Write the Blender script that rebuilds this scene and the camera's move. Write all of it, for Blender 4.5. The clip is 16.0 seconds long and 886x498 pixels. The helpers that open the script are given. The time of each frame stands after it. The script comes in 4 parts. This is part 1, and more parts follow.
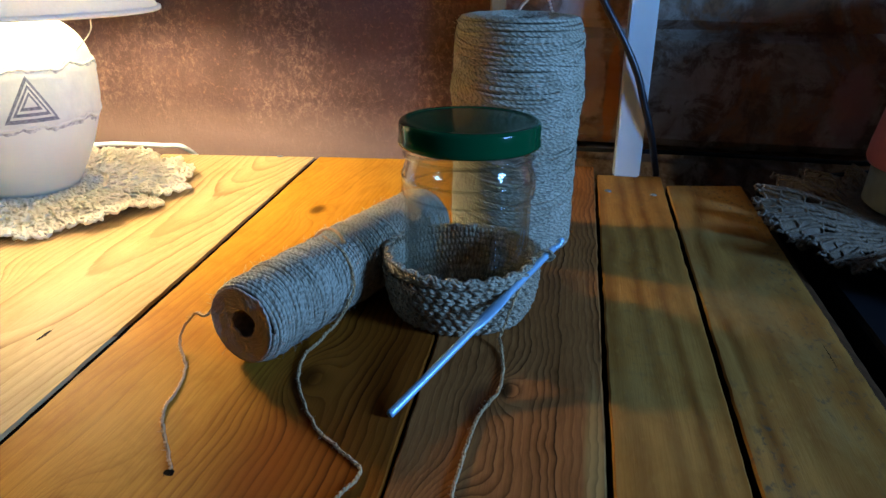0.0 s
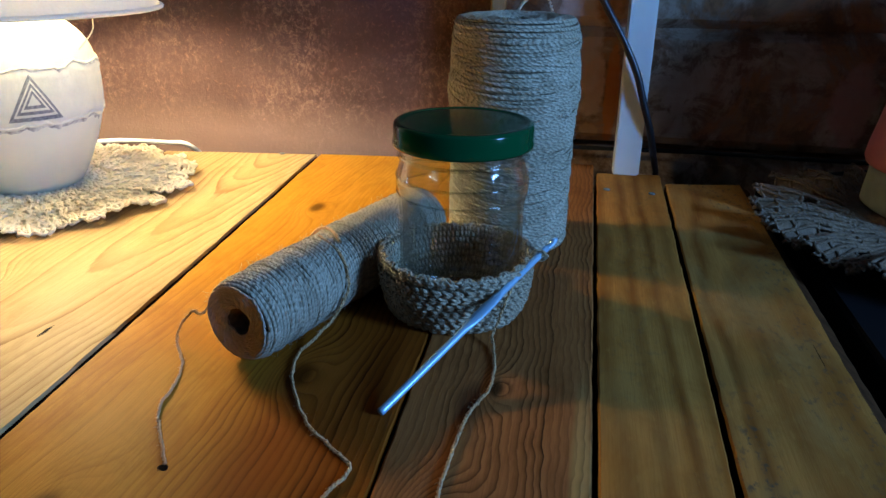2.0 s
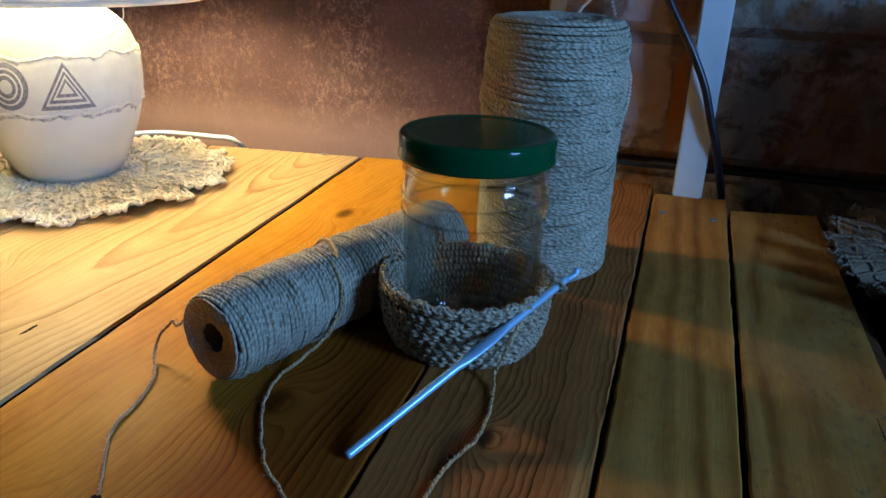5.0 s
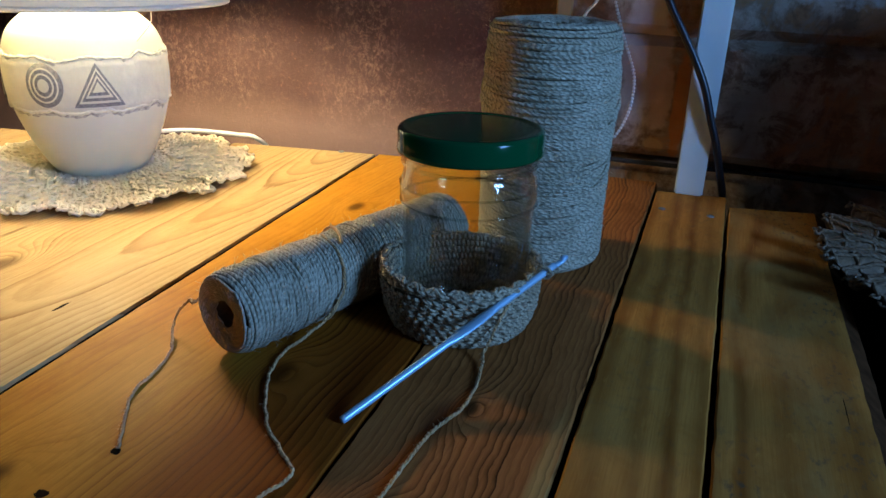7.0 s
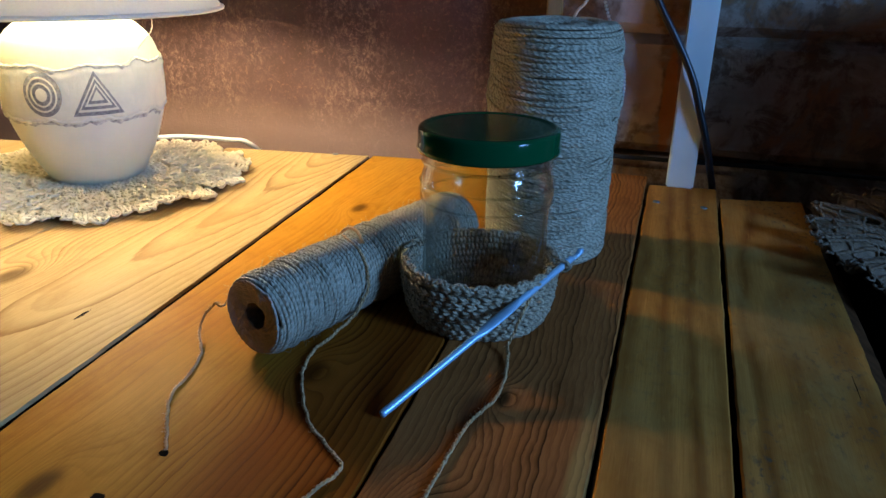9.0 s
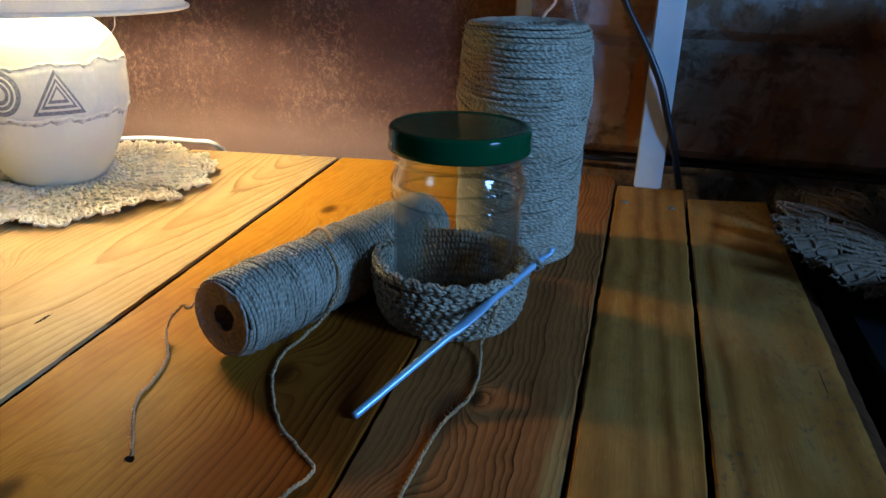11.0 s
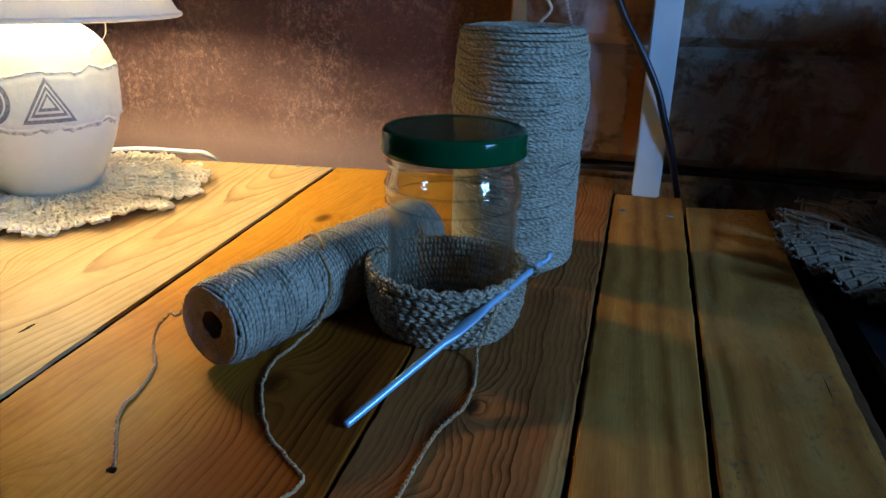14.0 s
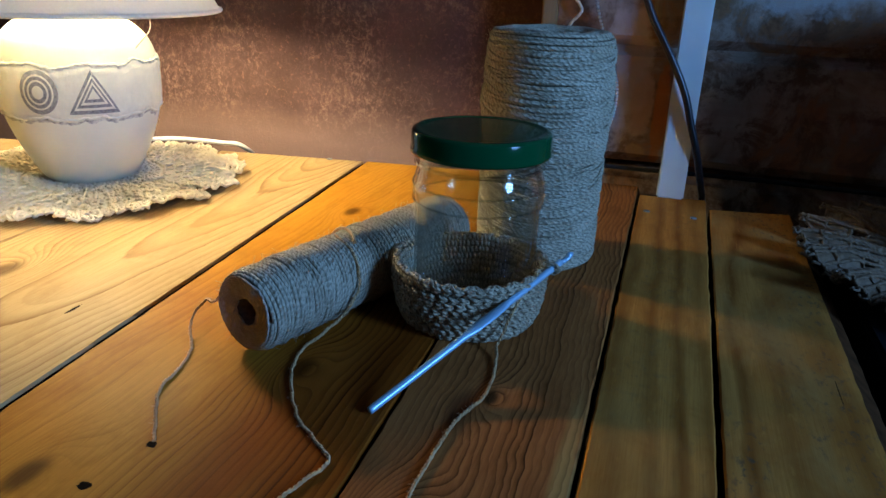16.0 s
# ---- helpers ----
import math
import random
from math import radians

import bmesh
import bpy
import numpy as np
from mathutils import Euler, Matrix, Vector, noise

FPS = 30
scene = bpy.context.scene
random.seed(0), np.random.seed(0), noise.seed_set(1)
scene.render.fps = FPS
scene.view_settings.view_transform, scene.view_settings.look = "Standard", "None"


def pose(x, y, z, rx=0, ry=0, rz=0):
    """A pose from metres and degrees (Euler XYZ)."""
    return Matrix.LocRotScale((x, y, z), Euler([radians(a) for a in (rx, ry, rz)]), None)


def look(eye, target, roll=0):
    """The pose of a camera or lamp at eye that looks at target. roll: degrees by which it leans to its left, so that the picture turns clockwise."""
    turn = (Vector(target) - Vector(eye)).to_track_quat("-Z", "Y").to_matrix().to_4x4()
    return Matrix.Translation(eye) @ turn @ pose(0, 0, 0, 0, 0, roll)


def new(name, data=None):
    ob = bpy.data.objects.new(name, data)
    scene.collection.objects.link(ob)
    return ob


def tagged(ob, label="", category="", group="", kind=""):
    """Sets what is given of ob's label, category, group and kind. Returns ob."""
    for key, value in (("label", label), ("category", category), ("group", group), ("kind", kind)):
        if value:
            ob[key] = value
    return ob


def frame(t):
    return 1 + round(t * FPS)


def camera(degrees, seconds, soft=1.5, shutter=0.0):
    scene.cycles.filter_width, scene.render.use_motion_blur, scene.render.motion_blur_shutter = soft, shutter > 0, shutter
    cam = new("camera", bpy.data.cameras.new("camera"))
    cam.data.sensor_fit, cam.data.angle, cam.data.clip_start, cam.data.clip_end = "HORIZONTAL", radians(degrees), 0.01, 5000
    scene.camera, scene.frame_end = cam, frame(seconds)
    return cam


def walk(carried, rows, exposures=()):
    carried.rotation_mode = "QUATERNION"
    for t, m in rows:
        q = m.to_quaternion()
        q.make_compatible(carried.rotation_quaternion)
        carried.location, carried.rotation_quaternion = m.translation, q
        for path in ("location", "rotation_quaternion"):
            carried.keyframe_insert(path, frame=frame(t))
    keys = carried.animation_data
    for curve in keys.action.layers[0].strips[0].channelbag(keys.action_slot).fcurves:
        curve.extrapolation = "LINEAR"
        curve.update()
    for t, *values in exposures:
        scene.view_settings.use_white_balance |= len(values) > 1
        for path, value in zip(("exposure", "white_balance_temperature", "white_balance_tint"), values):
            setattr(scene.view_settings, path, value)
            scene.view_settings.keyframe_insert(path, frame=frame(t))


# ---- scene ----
cam = camera(63.1, 16.0)
PATH = [
    (0, (0.01, 0.004, 0.213), (-0.314, 1.827, -0.541), 0.7),
    (0.5, (0.014, 0.003, 0.221), (-0.316, 1.833, -0.515), 0.8),
    (1, (0.021, 0.004, 0.219), (-0.319, 1.835, -0.511), 0.6),
    (1.5, (0.018, -0.001, 0.217), (-0.337, 1.825, -0.518), 0.9),
    (2, (0.019, 0.002, 0.218), (-0.325, 1.816, -0.551), 0.7),
    (2.5, (0.011, 0.022, 0.222), (-0.347, 1.821, -0.574), 0.8),
    (3, (-0.006, 0.051, 0.214), (-0.315, 1.862, -0.577), 1.3),
    (3.5, (0.004, 0.067, 0.207), (-0.379, 1.854, -0.606), 1.2),
    (4, (0.036, 0.068, 0.21), (-0.444, 1.839, -0.586), 1.9),
    (4.5, (0.046, 0.063, 0.214), (-0.492, 1.832, -0.548), 1.4),
    (4.7, (0.047, 0.061, 0.211), (-0.501, 1.826, -0.554), 1.6),
    (6.8, (0.075, 0.033, 0.218), (-0.549, 1.787, -0.512), 1.7),
    (7, (0.077, 0.034, 0.215), (-0.554, 1.773, -0.545), 1.6),
    (7.5, (0.081, 0.034, 0.213), (-0.544, 1.77, -0.56), 1.1),
    (8, (0.07, 0.024, 0.219), (-0.511, 1.786, -0.528), 0.8),
    (8.5, (0.056, 0.011, 0.219), (-0.511, 1.772, -0.542), 0.0),
    (9, (0.051, 0.013, 0.217), (-0.499, 1.781, -0.541), 0.9),
    (9.5, (0.051, 0.017, 0.214), (-0.467, 1.79, -0.553), 0.5),
    (10, (0.047, 0.013, 0.216), (-0.454, 1.796, -0.541), 0.8),
    (10.2, (0.048, 0.014, 0.215), (-0.438, 1.802, -0.538), 1.2),
    (12.3, (0.049, 0.014, 0.213), (-0.414, 1.819, -0.515), 1.7),
    (12.5, (0.048, 0.015, 0.214), (-0.424, 1.821, -0.504), 1.6),
    (13, (0.043, 0.019, 0.21), (-0.421, 1.819, -0.529), 2.5),
    (13.5, (0.044, 0.021, 0.207), (-0.424, 1.834, -0.494), 1.0),
    (14, (0.049, 0.021, 0.204), (-0.418, 1.834, -0.5), 1.4),
    (14.5, (0.053, 0.02, 0.207), (-0.441, 1.828, -0.491), 1.5),
    (15, (0.054, 0.013, 0.213), (-0.468, 1.82, -0.466), 2.0),
    (15.5, (0.059, 0.009, 0.212), (-0.452, 1.81, -0.494), 1.7),
    (16, (0.054, 0.007, 0.212), (-0.481, 1.793, -0.513), 2.2),
]
EXPOSURES = [(0, 0.36), (0.5, 0.27), (2, 0.26), (3.5, 0.36), (4.7, 0.12), (6.8, -0.07), (16, -0.03)]
walk(cam, [(t, look(eye, target, roll)) for t, eye, target, roll in PATH], EXPOSURES)

# ---- light: an evening table lamp from one side, a cold window from the other ----
world = bpy.data.worlds.new("sky")
scene.world = world
world.use_nodes = True
wn = world.node_tree
sky = wn.nodes.new("ShaderNodeTexSky")
sky.sky_type, sky.sun_disc = "NISHITA", False
sky.sun_elevation, sky.sun_rotation = radians(8), radians(200)
wn.links.new(sky.outputs[0], wn.nodes["Background"].inputs[0])
wn.nodes["Background"].inputs[1].default_value = 0.05

WIN_Y, WIN_Z, WIN_W, WIN_H, WALL_X = -0.13, 0.60, 0.42, 0.48, 1.35
win = bpy.data.lights.new("window_light", "AREA")
win.shape, win.size, win.size_y = "RECTANGLE", WIN_W, WIN_H
win.energy, win.color = 41.0, (0.165, 0.42, 1.0)
lamp_ob = new("window_light", win)
lamp_ob.matrix_world = look((WALL_X + 0.12, WIN_Y, WIN_Z), (0.0, WIN_Y, WIN_Z))
BULB_STRENGTH = 350.0


# ---- node helpers ----
def material(name):
    m = bpy.data.materials.new(name)
    m.use_nodes = True
    return m, m.node_tree, m.node_tree.nodes["Principled BSDF"]


def math_node(nt, op, a, b=None, c=None):
    n = nt.nodes.new("ShaderNodeMath")
    n.operation = op
    for i, v in enumerate((a, b, c)):
        if v is None:
            continue
        if isinstance(v, (int, float)):
            n.inputs[i].default_value = v
        else:
            nt.links.new(v, n.inputs[i])
    return n.outputs[0]


def ramp(nt, fac, stops, interp="LINEAR"):
    n = nt.nodes.new("ShaderNodeValToRGB")
    n.color_ramp.interpolation = interp
    e = n.color_ramp.elements
    while len(e) < len(stops):
        e.new(0.5)
    for k, (p, c) in zip(e, stops):
        k.position, k.color = p, (*c, 1) if len(c) == 3 else (c[0], c[0], c[0], 1)
    nt.links.new(fac, n.inputs[0])
    return n.outputs[0]


def coords(nt, scale=(1, 1, 1), kind="Object", rot=(0, 0, 0)):
    tc = nt.nodes.new("ShaderNodeTexCoord")
    mp = nt.nodes.new("ShaderNodeMapping")
    mp.inputs["Scale"].default_value = scale
    mp.inputs["Rotation"].default_value = [radians(a) for a in rot]
    nt.links.new(tc.outputs[kind], mp.inputs[0])
    return mp.outputs[0]


def noise_tex(nt, vec, scale, detail=4, rough=0.55, dist=0.0):
    n = nt.nodes.new("ShaderNodeTexNoise")
    n.inputs["Scale"].default_value, n.inputs["Detail"].default_value = scale, detail
    n.inputs["Roughness"].default_value, n.inputs["Distortion"].default_value = rough, dist
    nt.links.new(vec, n.inputs["Vector"])
    return n.outputs[0]


def mix(nt, fac, a, b, blend="MIX"):
    n = nt.nodes.new("ShaderNodeMix")
    n.data_type, n.blend_type = "RGBA", blend
    for sock, v in ((n.inputs[0], fac), (n.inputs[6], a), (n.inputs[7], b)):
        if isinstance(v, (int, float)):
            sock.default_value = v
        elif isinstance(v, tuple):
            sock.default_value = (*v, 1)
        else:
            nt.links.new(v, sock)
    return n.outputs[2]


def bump(nt, bsdf, height, strength=0.3, distance=0.001):
    n = nt.nodes.new("ShaderNodeBump")
    n.inputs["Strength"].default_value, n.inputs["Distance"].default_value = strength, distance
    nt.links.new(height, n.inputs["Height"])
    nt.links.new(n.outputs[0], bsdf.inputs["Normal"])


def plain(name, color, rough=0.5, metal=0.0, var=0.15, scale=60, bumpy=0.1, dist=0.0005):
    m, nt, b = material(name)
    v = coords(nt)
    n = noise_tex(nt, v, scale, 5)
    dark = tuple(c * (1 - var) for c in color)
    lite = tuple(min(1, c * (1 + var)) for c in color)
    nt.links.new(ramp(nt, n, [(0.3, dark), (0.7, lite)]), b.inputs["Base Color"])
    b.inputs["Roughness"].default_value, b.inputs["Metallic"].default_value = rough, metal
    if bumpy:
        bump(nt, b, noise_tex(nt, v, scale * 4, 3), bumpy, dist)
    return m


def wood(name, light, mid, dark, freq, pith, knots=(), rough=0.4, stain=(), blotch=0.0, contrast=1.0, soft=False, heart_shade=(), fibre=0.55, wild=0.35, calm=None):
    """Flat-sawn pine: the table top cuts the yearly rings of a log that lies along y.
    pith is its line x, its depth at y = 0 and the change of depth along y; rings bend round knots (x, y, size)."""
    m, nt, b = material(name)
    tc = nt.nodes.new("ShaderNodeTexCoord")
    sp = nt.nodes.new("ShaderNodeSeparateXYZ")
    nt.links.new(tc.outputs["Object"], sp.inputs[0])
    x, y = sp.outputs[0], sp.outputs[1]

    def M(op, *a):
        return math_node(nt, op, *a)

    sway = M("MULTIPLY", M("SUBTRACT", noise_tex(nt, coords(nt, (2, 3, 1)), 1.0, 2, 0.5), 0.5), 0.04)
    dip = M("MULTIPLY", M("SUBTRACT", noise_tex(nt, coords(nt, (3, 4, 1)), 1.0, 2, 0.5), 0.5), 0.03)
    ripple = M("MULTIPLY", M("SUBTRACT", noise_tex(nt, coords(nt, (24, 22, 1)), 1.0, 3, 0.5), 0.5), 0.016 * wild)
    px = M("ADD", M("SUBTRACT", x, pith[0]), M("ADD", sway, ripple))
    pz = M("ADD", M("ADD", M("MULTIPLY", y, pith[2]), pith[1]), dip)
    phase = M("MULTIPLY", M("SQRT", M("ADD", M("MULTIPLY", px, px), M("MULTIPLY", pz, pz))), freq)
    rag = noise_tex(nt, coords(nt, (420, 22, 1)), 1.0, 3, 0.6)
    phase = M("ADD", phase, M("MULTIPLY", rag, 0.22))
    core = None
    for kx, ky, s in knots:
        dx = M("DIVIDE", M("SUBTRACT", x, kx), s)
        dy = M("DIVIDE", M("SUBTRACT", y, ky), s * 1.9)
        d2 = M("ADD", M("MULTIPLY", dx, dx), M("MULTIPLY", dy, dy))
        g = M("EXPONENT", M("MULTIPLY", d2, -0.42))
        phase = M("ADD", phase, M("MULTIPLY", g, freq * s * 2.6))
        c = M("EXPONENT", M("MULTIPLY", M("MULTIPLY", d2, d2), -4.0))
        core = c if core is None else M("MAXIMUM", core, c)
    oi = nt.nodes.new("ShaderNodeObjectInfo")
    phase = M("ADD", phase, M("MULTIPLY", oi.outputs["Random"], 7.0))
    ring = M("FRACT", phase)
    wn_ = nt.nodes.new("ShaderNodeTexWhiteNoise")
    wn_.noise_dimensions = "1D"
    nt.links.new(M("FLOOR", phase), wn_.inputs["W"])
    each = wn_.outputs["Value"]
    if soft:
        late = ramp(nt, ring, [(0.0, (0,)), (0.30, (0.25,)), (0.62, (1,)), (0.80, (0.7,)), (1.0, (0,))])
    else:
        late = ramp(nt, ring, [(0.0, (0,)), (0.34, (0.06,)), (0.72, (0.55,)), (0.88, (1,)), (0.95, (1,)), (1.0, (0,))])
    patchy = noise_tex(nt, coords(nt, (22, 5, 1)), 1.0, 3, 0.6)
    force = M("MULTIPLY", M("ADD", M("MULTIPLY", each, 0.75), 0.25), ramp(nt, patchy, [(0.30, (0.45,)), (0.62, (1.0,))]))
    late = M("MULTIPLY", M("MULTIPLY", late, force), contrast)
    if calm:
        side = M("DIVIDE", M("SUBTRACT", M("ADD", x, M("MULTIPLY", M("SUBTRACT", patchy, 0.5), 0.10)), calm[0]), calm[1] - calm[0])
        late = M("MULTIPLY", late, ramp(nt, side, [(0.0, (0.32,)), (1.0, (1.0,))]))
    broad = noise_tex(nt, coords(nt, (14, 4, 4)), 1.0, 4, 0.6)
    fine = noise_tex(nt, coords(nt, (900, 24, 60)), 1.0, 4, 0.65)
    col = mix(nt, ramp(nt, broad, [(0.35, (0,)), (0.70, (0.75,))]), light, mid)
    col = mix(nt, ramp(nt, late, [(0.0, (0,)), (0.45, (0.45,)), (1.0, (1,))]), col, dark)
    col = mix(nt, M("MULTIPLY", ramp(nt, fine, [(0.45, (0,)), (0.75, (1,))]), fibre), col, mix(nt, 0.5, mid, dark))
    if blotch:
        spots = noise_tex(nt, coords(nt, (230, 120, 1)), 1.0, 3, 0.65)
        where = noise_tex(nt, coords(nt, (20, 6, 1)), 1.0, 2, 0.5)
        f = M("MULTIPLY", ramp(nt, spots, [(0.53, (0,)), (0.66, (1,))]), ramp(nt, where, [(0.42, (0,)), (0.60, (blotch,))]))
        smudge = noise_tex(nt, coords(nt, (24, 10, 1)), 1.0, 4, 0.6, 0.5)
        col = mix(nt, M("MULTIPLY", ramp(nt, smudge, [(0.46, (0,)), (0.66, (1,))]), blotch * 0.6), col, (0.40, 0.23, 0.07))
        col = mix(nt, M("MULTIPLY", f, 0.75), col, (0.09, 0.07, 0.045))
    mott = noise_tex(nt, coords(nt, (38, 17, 1)), 1.0, 5, 0.68, 0.6)
    col = mix(nt, M("MULTIPLY", ramp(nt, mott, [(0.48, (0,)), (0.68, (1,))]), 0.42), col, mix(nt, 0.6, mid, dark))
    scuff = noise_tex(nt, coords(nt, (190, 30, 1)), 1.0, 4, 0.72, 0.8)
    col = mix(nt, ramp(nt, scuff, [(0.58, (0,)), (0.74, (0.4,))]), col, tuple(min(1, k * 1.15) for k in light))
    # wood patches (x, y, half width, half length, colour); amber pine's paints in shade
    for hx, hy, sx, sy, hc in heart_shade:
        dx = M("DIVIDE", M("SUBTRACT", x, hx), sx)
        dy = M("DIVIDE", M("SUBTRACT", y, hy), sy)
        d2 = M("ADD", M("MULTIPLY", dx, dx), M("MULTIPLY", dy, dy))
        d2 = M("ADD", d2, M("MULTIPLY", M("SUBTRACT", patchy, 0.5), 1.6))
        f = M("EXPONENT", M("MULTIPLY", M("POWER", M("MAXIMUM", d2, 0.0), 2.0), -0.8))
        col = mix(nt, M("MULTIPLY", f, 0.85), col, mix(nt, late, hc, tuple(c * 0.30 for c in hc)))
    if core is not None:
        col = mix(nt, M("MULTIPLY", core, 0.8), col, tuple(c * 0.35 for c in dark))
    # nicks and dents (x, y, half width, half length)
    level = 0.018
    shine = None
    for sx, sy, hw, hl in stain:
        dx = M("DIVIDE", M("SUBTRACT", x, sx), hw)
        dy = M("DIVIDE", M("SUBTRACT", y, sy), hl)
        d2 = M("ADD", M("MULTIPLY", dx, dx), M("MULTIPLY", dy, dy))
        d2 = M("ADD", d2, M("MULTIPLY", M("SUBTRACT", noise_tex(nt, coords(nt, (1, 1, 1)), 420, 3, 0.7), 0.5), 3.0))
        hit = M("LESS_THAN", d2, 1.0)
        shine = hit if shine is None else M("MAXIMUM", shine, hit)
        col = mix(nt, hit, col, (0.012, 0.007, 0.004))
    nt.links.new(col, b.inputs["Base Color"])
    nt.links.new(M("ADD", M("ADD", M("MULTIPLY", broad, 0.2), M("MULTIPLY", fine, 0.15)), rough - 0.06), b.inputs["Roughness"])
    b.inputs["Specular IOR Level"].default_value = level
    if shine is not None:
        nt.links.new(M("MULTIPLY", M("SUBTRACT", 1.0, shine), level), b.inputs["Specular IOR Level"])
    h = M("ADD", M("ADD", M("MULTIPLY", fine, 0.6), M("MULTIPLY", late, 0.6)), M("MULTIPLY", mott, 0.8))
    bump(nt, b, h, 0.35, 0.0007)
    return m


def twine(name, light, dark, pitch=0.0046, depth=0.55, deep=0.4):
    """Two-ply jute: the twist runs slantwise along each strand's own length (u in metres, v round it)."""
    m, nt, b = material(name)
    tc = nt.nodes.new("ShaderNodeTexCoord")
    sp = nt.nodes.new("ShaderNodeSeparateXYZ")
    nt.links.new(tc.outputs["UV"], sp.inputs[0])
    ph = math_node(nt, "ADD", math_node(nt, "DIVIDE", sp.outputs[0], pitch), math_node(nt, "MULTIPLY", sp.outputs[1], 2.0))
    v = coords(nt)
    ph = math_node(nt, "ADD", ph, math_node(nt, "MULTIPLY", noise_tex(nt, v, 130, 3, 0.6), 2.2))
    tri = math_node(nt, "PINGPONG", ph, 0.5)
    fuzz = noise_tex(nt, v, 900, 4, 0.7)
    tone = noise_tex(nt, v, 45, 4, 0.6)
    col = ramp(nt, tone, [(0.3, dark), (0.7, light)])
    # grooves of the twist darkened in the colour too, as painted shade
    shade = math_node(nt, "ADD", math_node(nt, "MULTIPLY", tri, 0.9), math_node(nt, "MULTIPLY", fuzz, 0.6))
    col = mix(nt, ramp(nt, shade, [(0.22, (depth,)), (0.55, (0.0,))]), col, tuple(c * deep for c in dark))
    nt.links.new(col, b.inputs["Base Color"])
    b.inputs["Roughness"].default_value = 0.52
    b.inputs["Specular IOR Level"].default_value = 0.5
    b.inputs["Sheen Weight"].default_value = 0.06
    b.inputs["Sheen Roughness"].default_value = 0.5
    bump(nt, b, shade, 1.0, 0.0011)
    return m


# ---- materials ----
PINE_PALE = wood("pale_pine", (0.50, 0.34, 0.155), (0.42, 0.255, 0.10), (0.20, 0.095, 0.030), 215, (-0.318, 0.090, -0.08), [(-0.381, 0.367, 0.013)], 0.40, [(-0.2902, 0.336, 0.0013, 0.0068)], 0.0, 1.0)
# patch at (-0.088, 0.32): heartwood, darkened for the lying spool's shadow
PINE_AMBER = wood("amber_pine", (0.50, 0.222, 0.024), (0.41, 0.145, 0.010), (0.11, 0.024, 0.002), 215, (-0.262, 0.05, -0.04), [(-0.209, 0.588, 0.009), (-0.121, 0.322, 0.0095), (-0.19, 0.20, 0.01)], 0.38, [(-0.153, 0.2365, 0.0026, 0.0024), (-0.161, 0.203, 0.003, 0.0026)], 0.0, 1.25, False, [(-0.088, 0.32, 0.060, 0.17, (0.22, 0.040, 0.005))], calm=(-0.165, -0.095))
PINE_DARK = wood("dark_pine", (0.44, 0.158, 0.042), (0.30, 0.090, 0.020), (0.040, 0.011, 0.003), 270, (-0.115, 0.04, 0.03), [(-0.0136, 0.331, 0.0060), (-0.030, 0.215, 0.013)], 0.38, (), 0.0, 1.25, False, [(0.0325, 0.265, 0.0045, 0.07, (0.52, 0.28, 0.08)), (-0.026, 0.315, 0.006, 0.018, (0.14, 0.045, 0.014))], wild=0.8)
PINE_RAW = wood("raw_pine", (0.57, 0.248, 0.050), (0.45, 0.158, 0.024), (0.20, 0.055, 0.007), 92, (0.018, 0.05, 0.02), [(0.02, 0.12, 0.01)], 0.45, (), 0.35, 1.15, True, wild=0.4)
PINE_GREY = wood("spotted_pine", (0.53, 0.245, 0.054), (0.42, 0.158, 0.028), (0.19, 0.055, 0.008), 84, (0.155, 0.03, 0.02), [(0.155, 0.2, 0.01)], 0.45, [(0.168, 0.405, 0.00028, 0.014)], 1.0, 1.15, True, wild=0.4)
JUTE = twine("jute", (0.58, 0.49, 0.34), (0.42, 0.34, 0.22), 0.0036, 0.6, 0.3)
JUTE_YARN = twine("loose_jute_yarn", (0.78, 0.47, 0.21), (0.62, 0.33, 0.13), 0.0046, 0.3)
JUTE_PALE = twine("pale_jute", (0.92, 0.80, 0.58), (0.83, 0.68, 0.46), 0.0046, 0.12)
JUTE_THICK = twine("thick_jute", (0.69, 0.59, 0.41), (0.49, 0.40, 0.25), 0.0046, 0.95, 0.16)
JUTE_END = twine("cut_jute_end", (0.60, 0.48, 0.35), (0.44, 0.34, 0.24), 0.0046, 0.3)
JUTE_BROWN = twine("brown_jute", (0.27, 0.16, 0.075), (0.16, 0.09, 0.038))
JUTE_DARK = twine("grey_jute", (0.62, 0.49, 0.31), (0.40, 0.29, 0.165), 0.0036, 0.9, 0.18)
JUTE_PICOT = twine("tan_jute", (0.24, 0.16, 0.085), (0.16, 0.10, 0.05))
# darker than the wound jute, so the gaps between turns look shaded
DARK_CORE = plain("inner_jute", (0.19, 0.135, 0.08), 0.95, 0, 0.3, 300, 0.5)
STEEL = plain("screw_steel", (0.18, 0.17, 0.16), 0.45, 0.9)
WHITE_PAINT = plain("white_paint", (0.77, 0.82, 0.78), 0.45, 0, 0.04, 25, 0.05)
BLACK_PLASTIC = plain("black_plastic", (0.012, 0.012, 0.014), 0.35)
BLACK_RUBBER = plain("black_rubber", (0.006, 0.006, 0.006), 0.9)
WHITE_PLASTIC = plain("white_plastic", (0.75, 0.75, 0.74), 0.35, 0, 0.04)
DARK_FILL = plain("dark_fill", (0.006, 0.005, 0.005), 0.95)
DARK_FILL.node_tree.nodes["Principled BSDF"].inputs["Specular IOR Level"].default_value = 0.1
CERAMIC = plain("cream_ceramic", (0.80, 0.765, 0.58), 0.38, 0, 0.03, 30, 0.05)
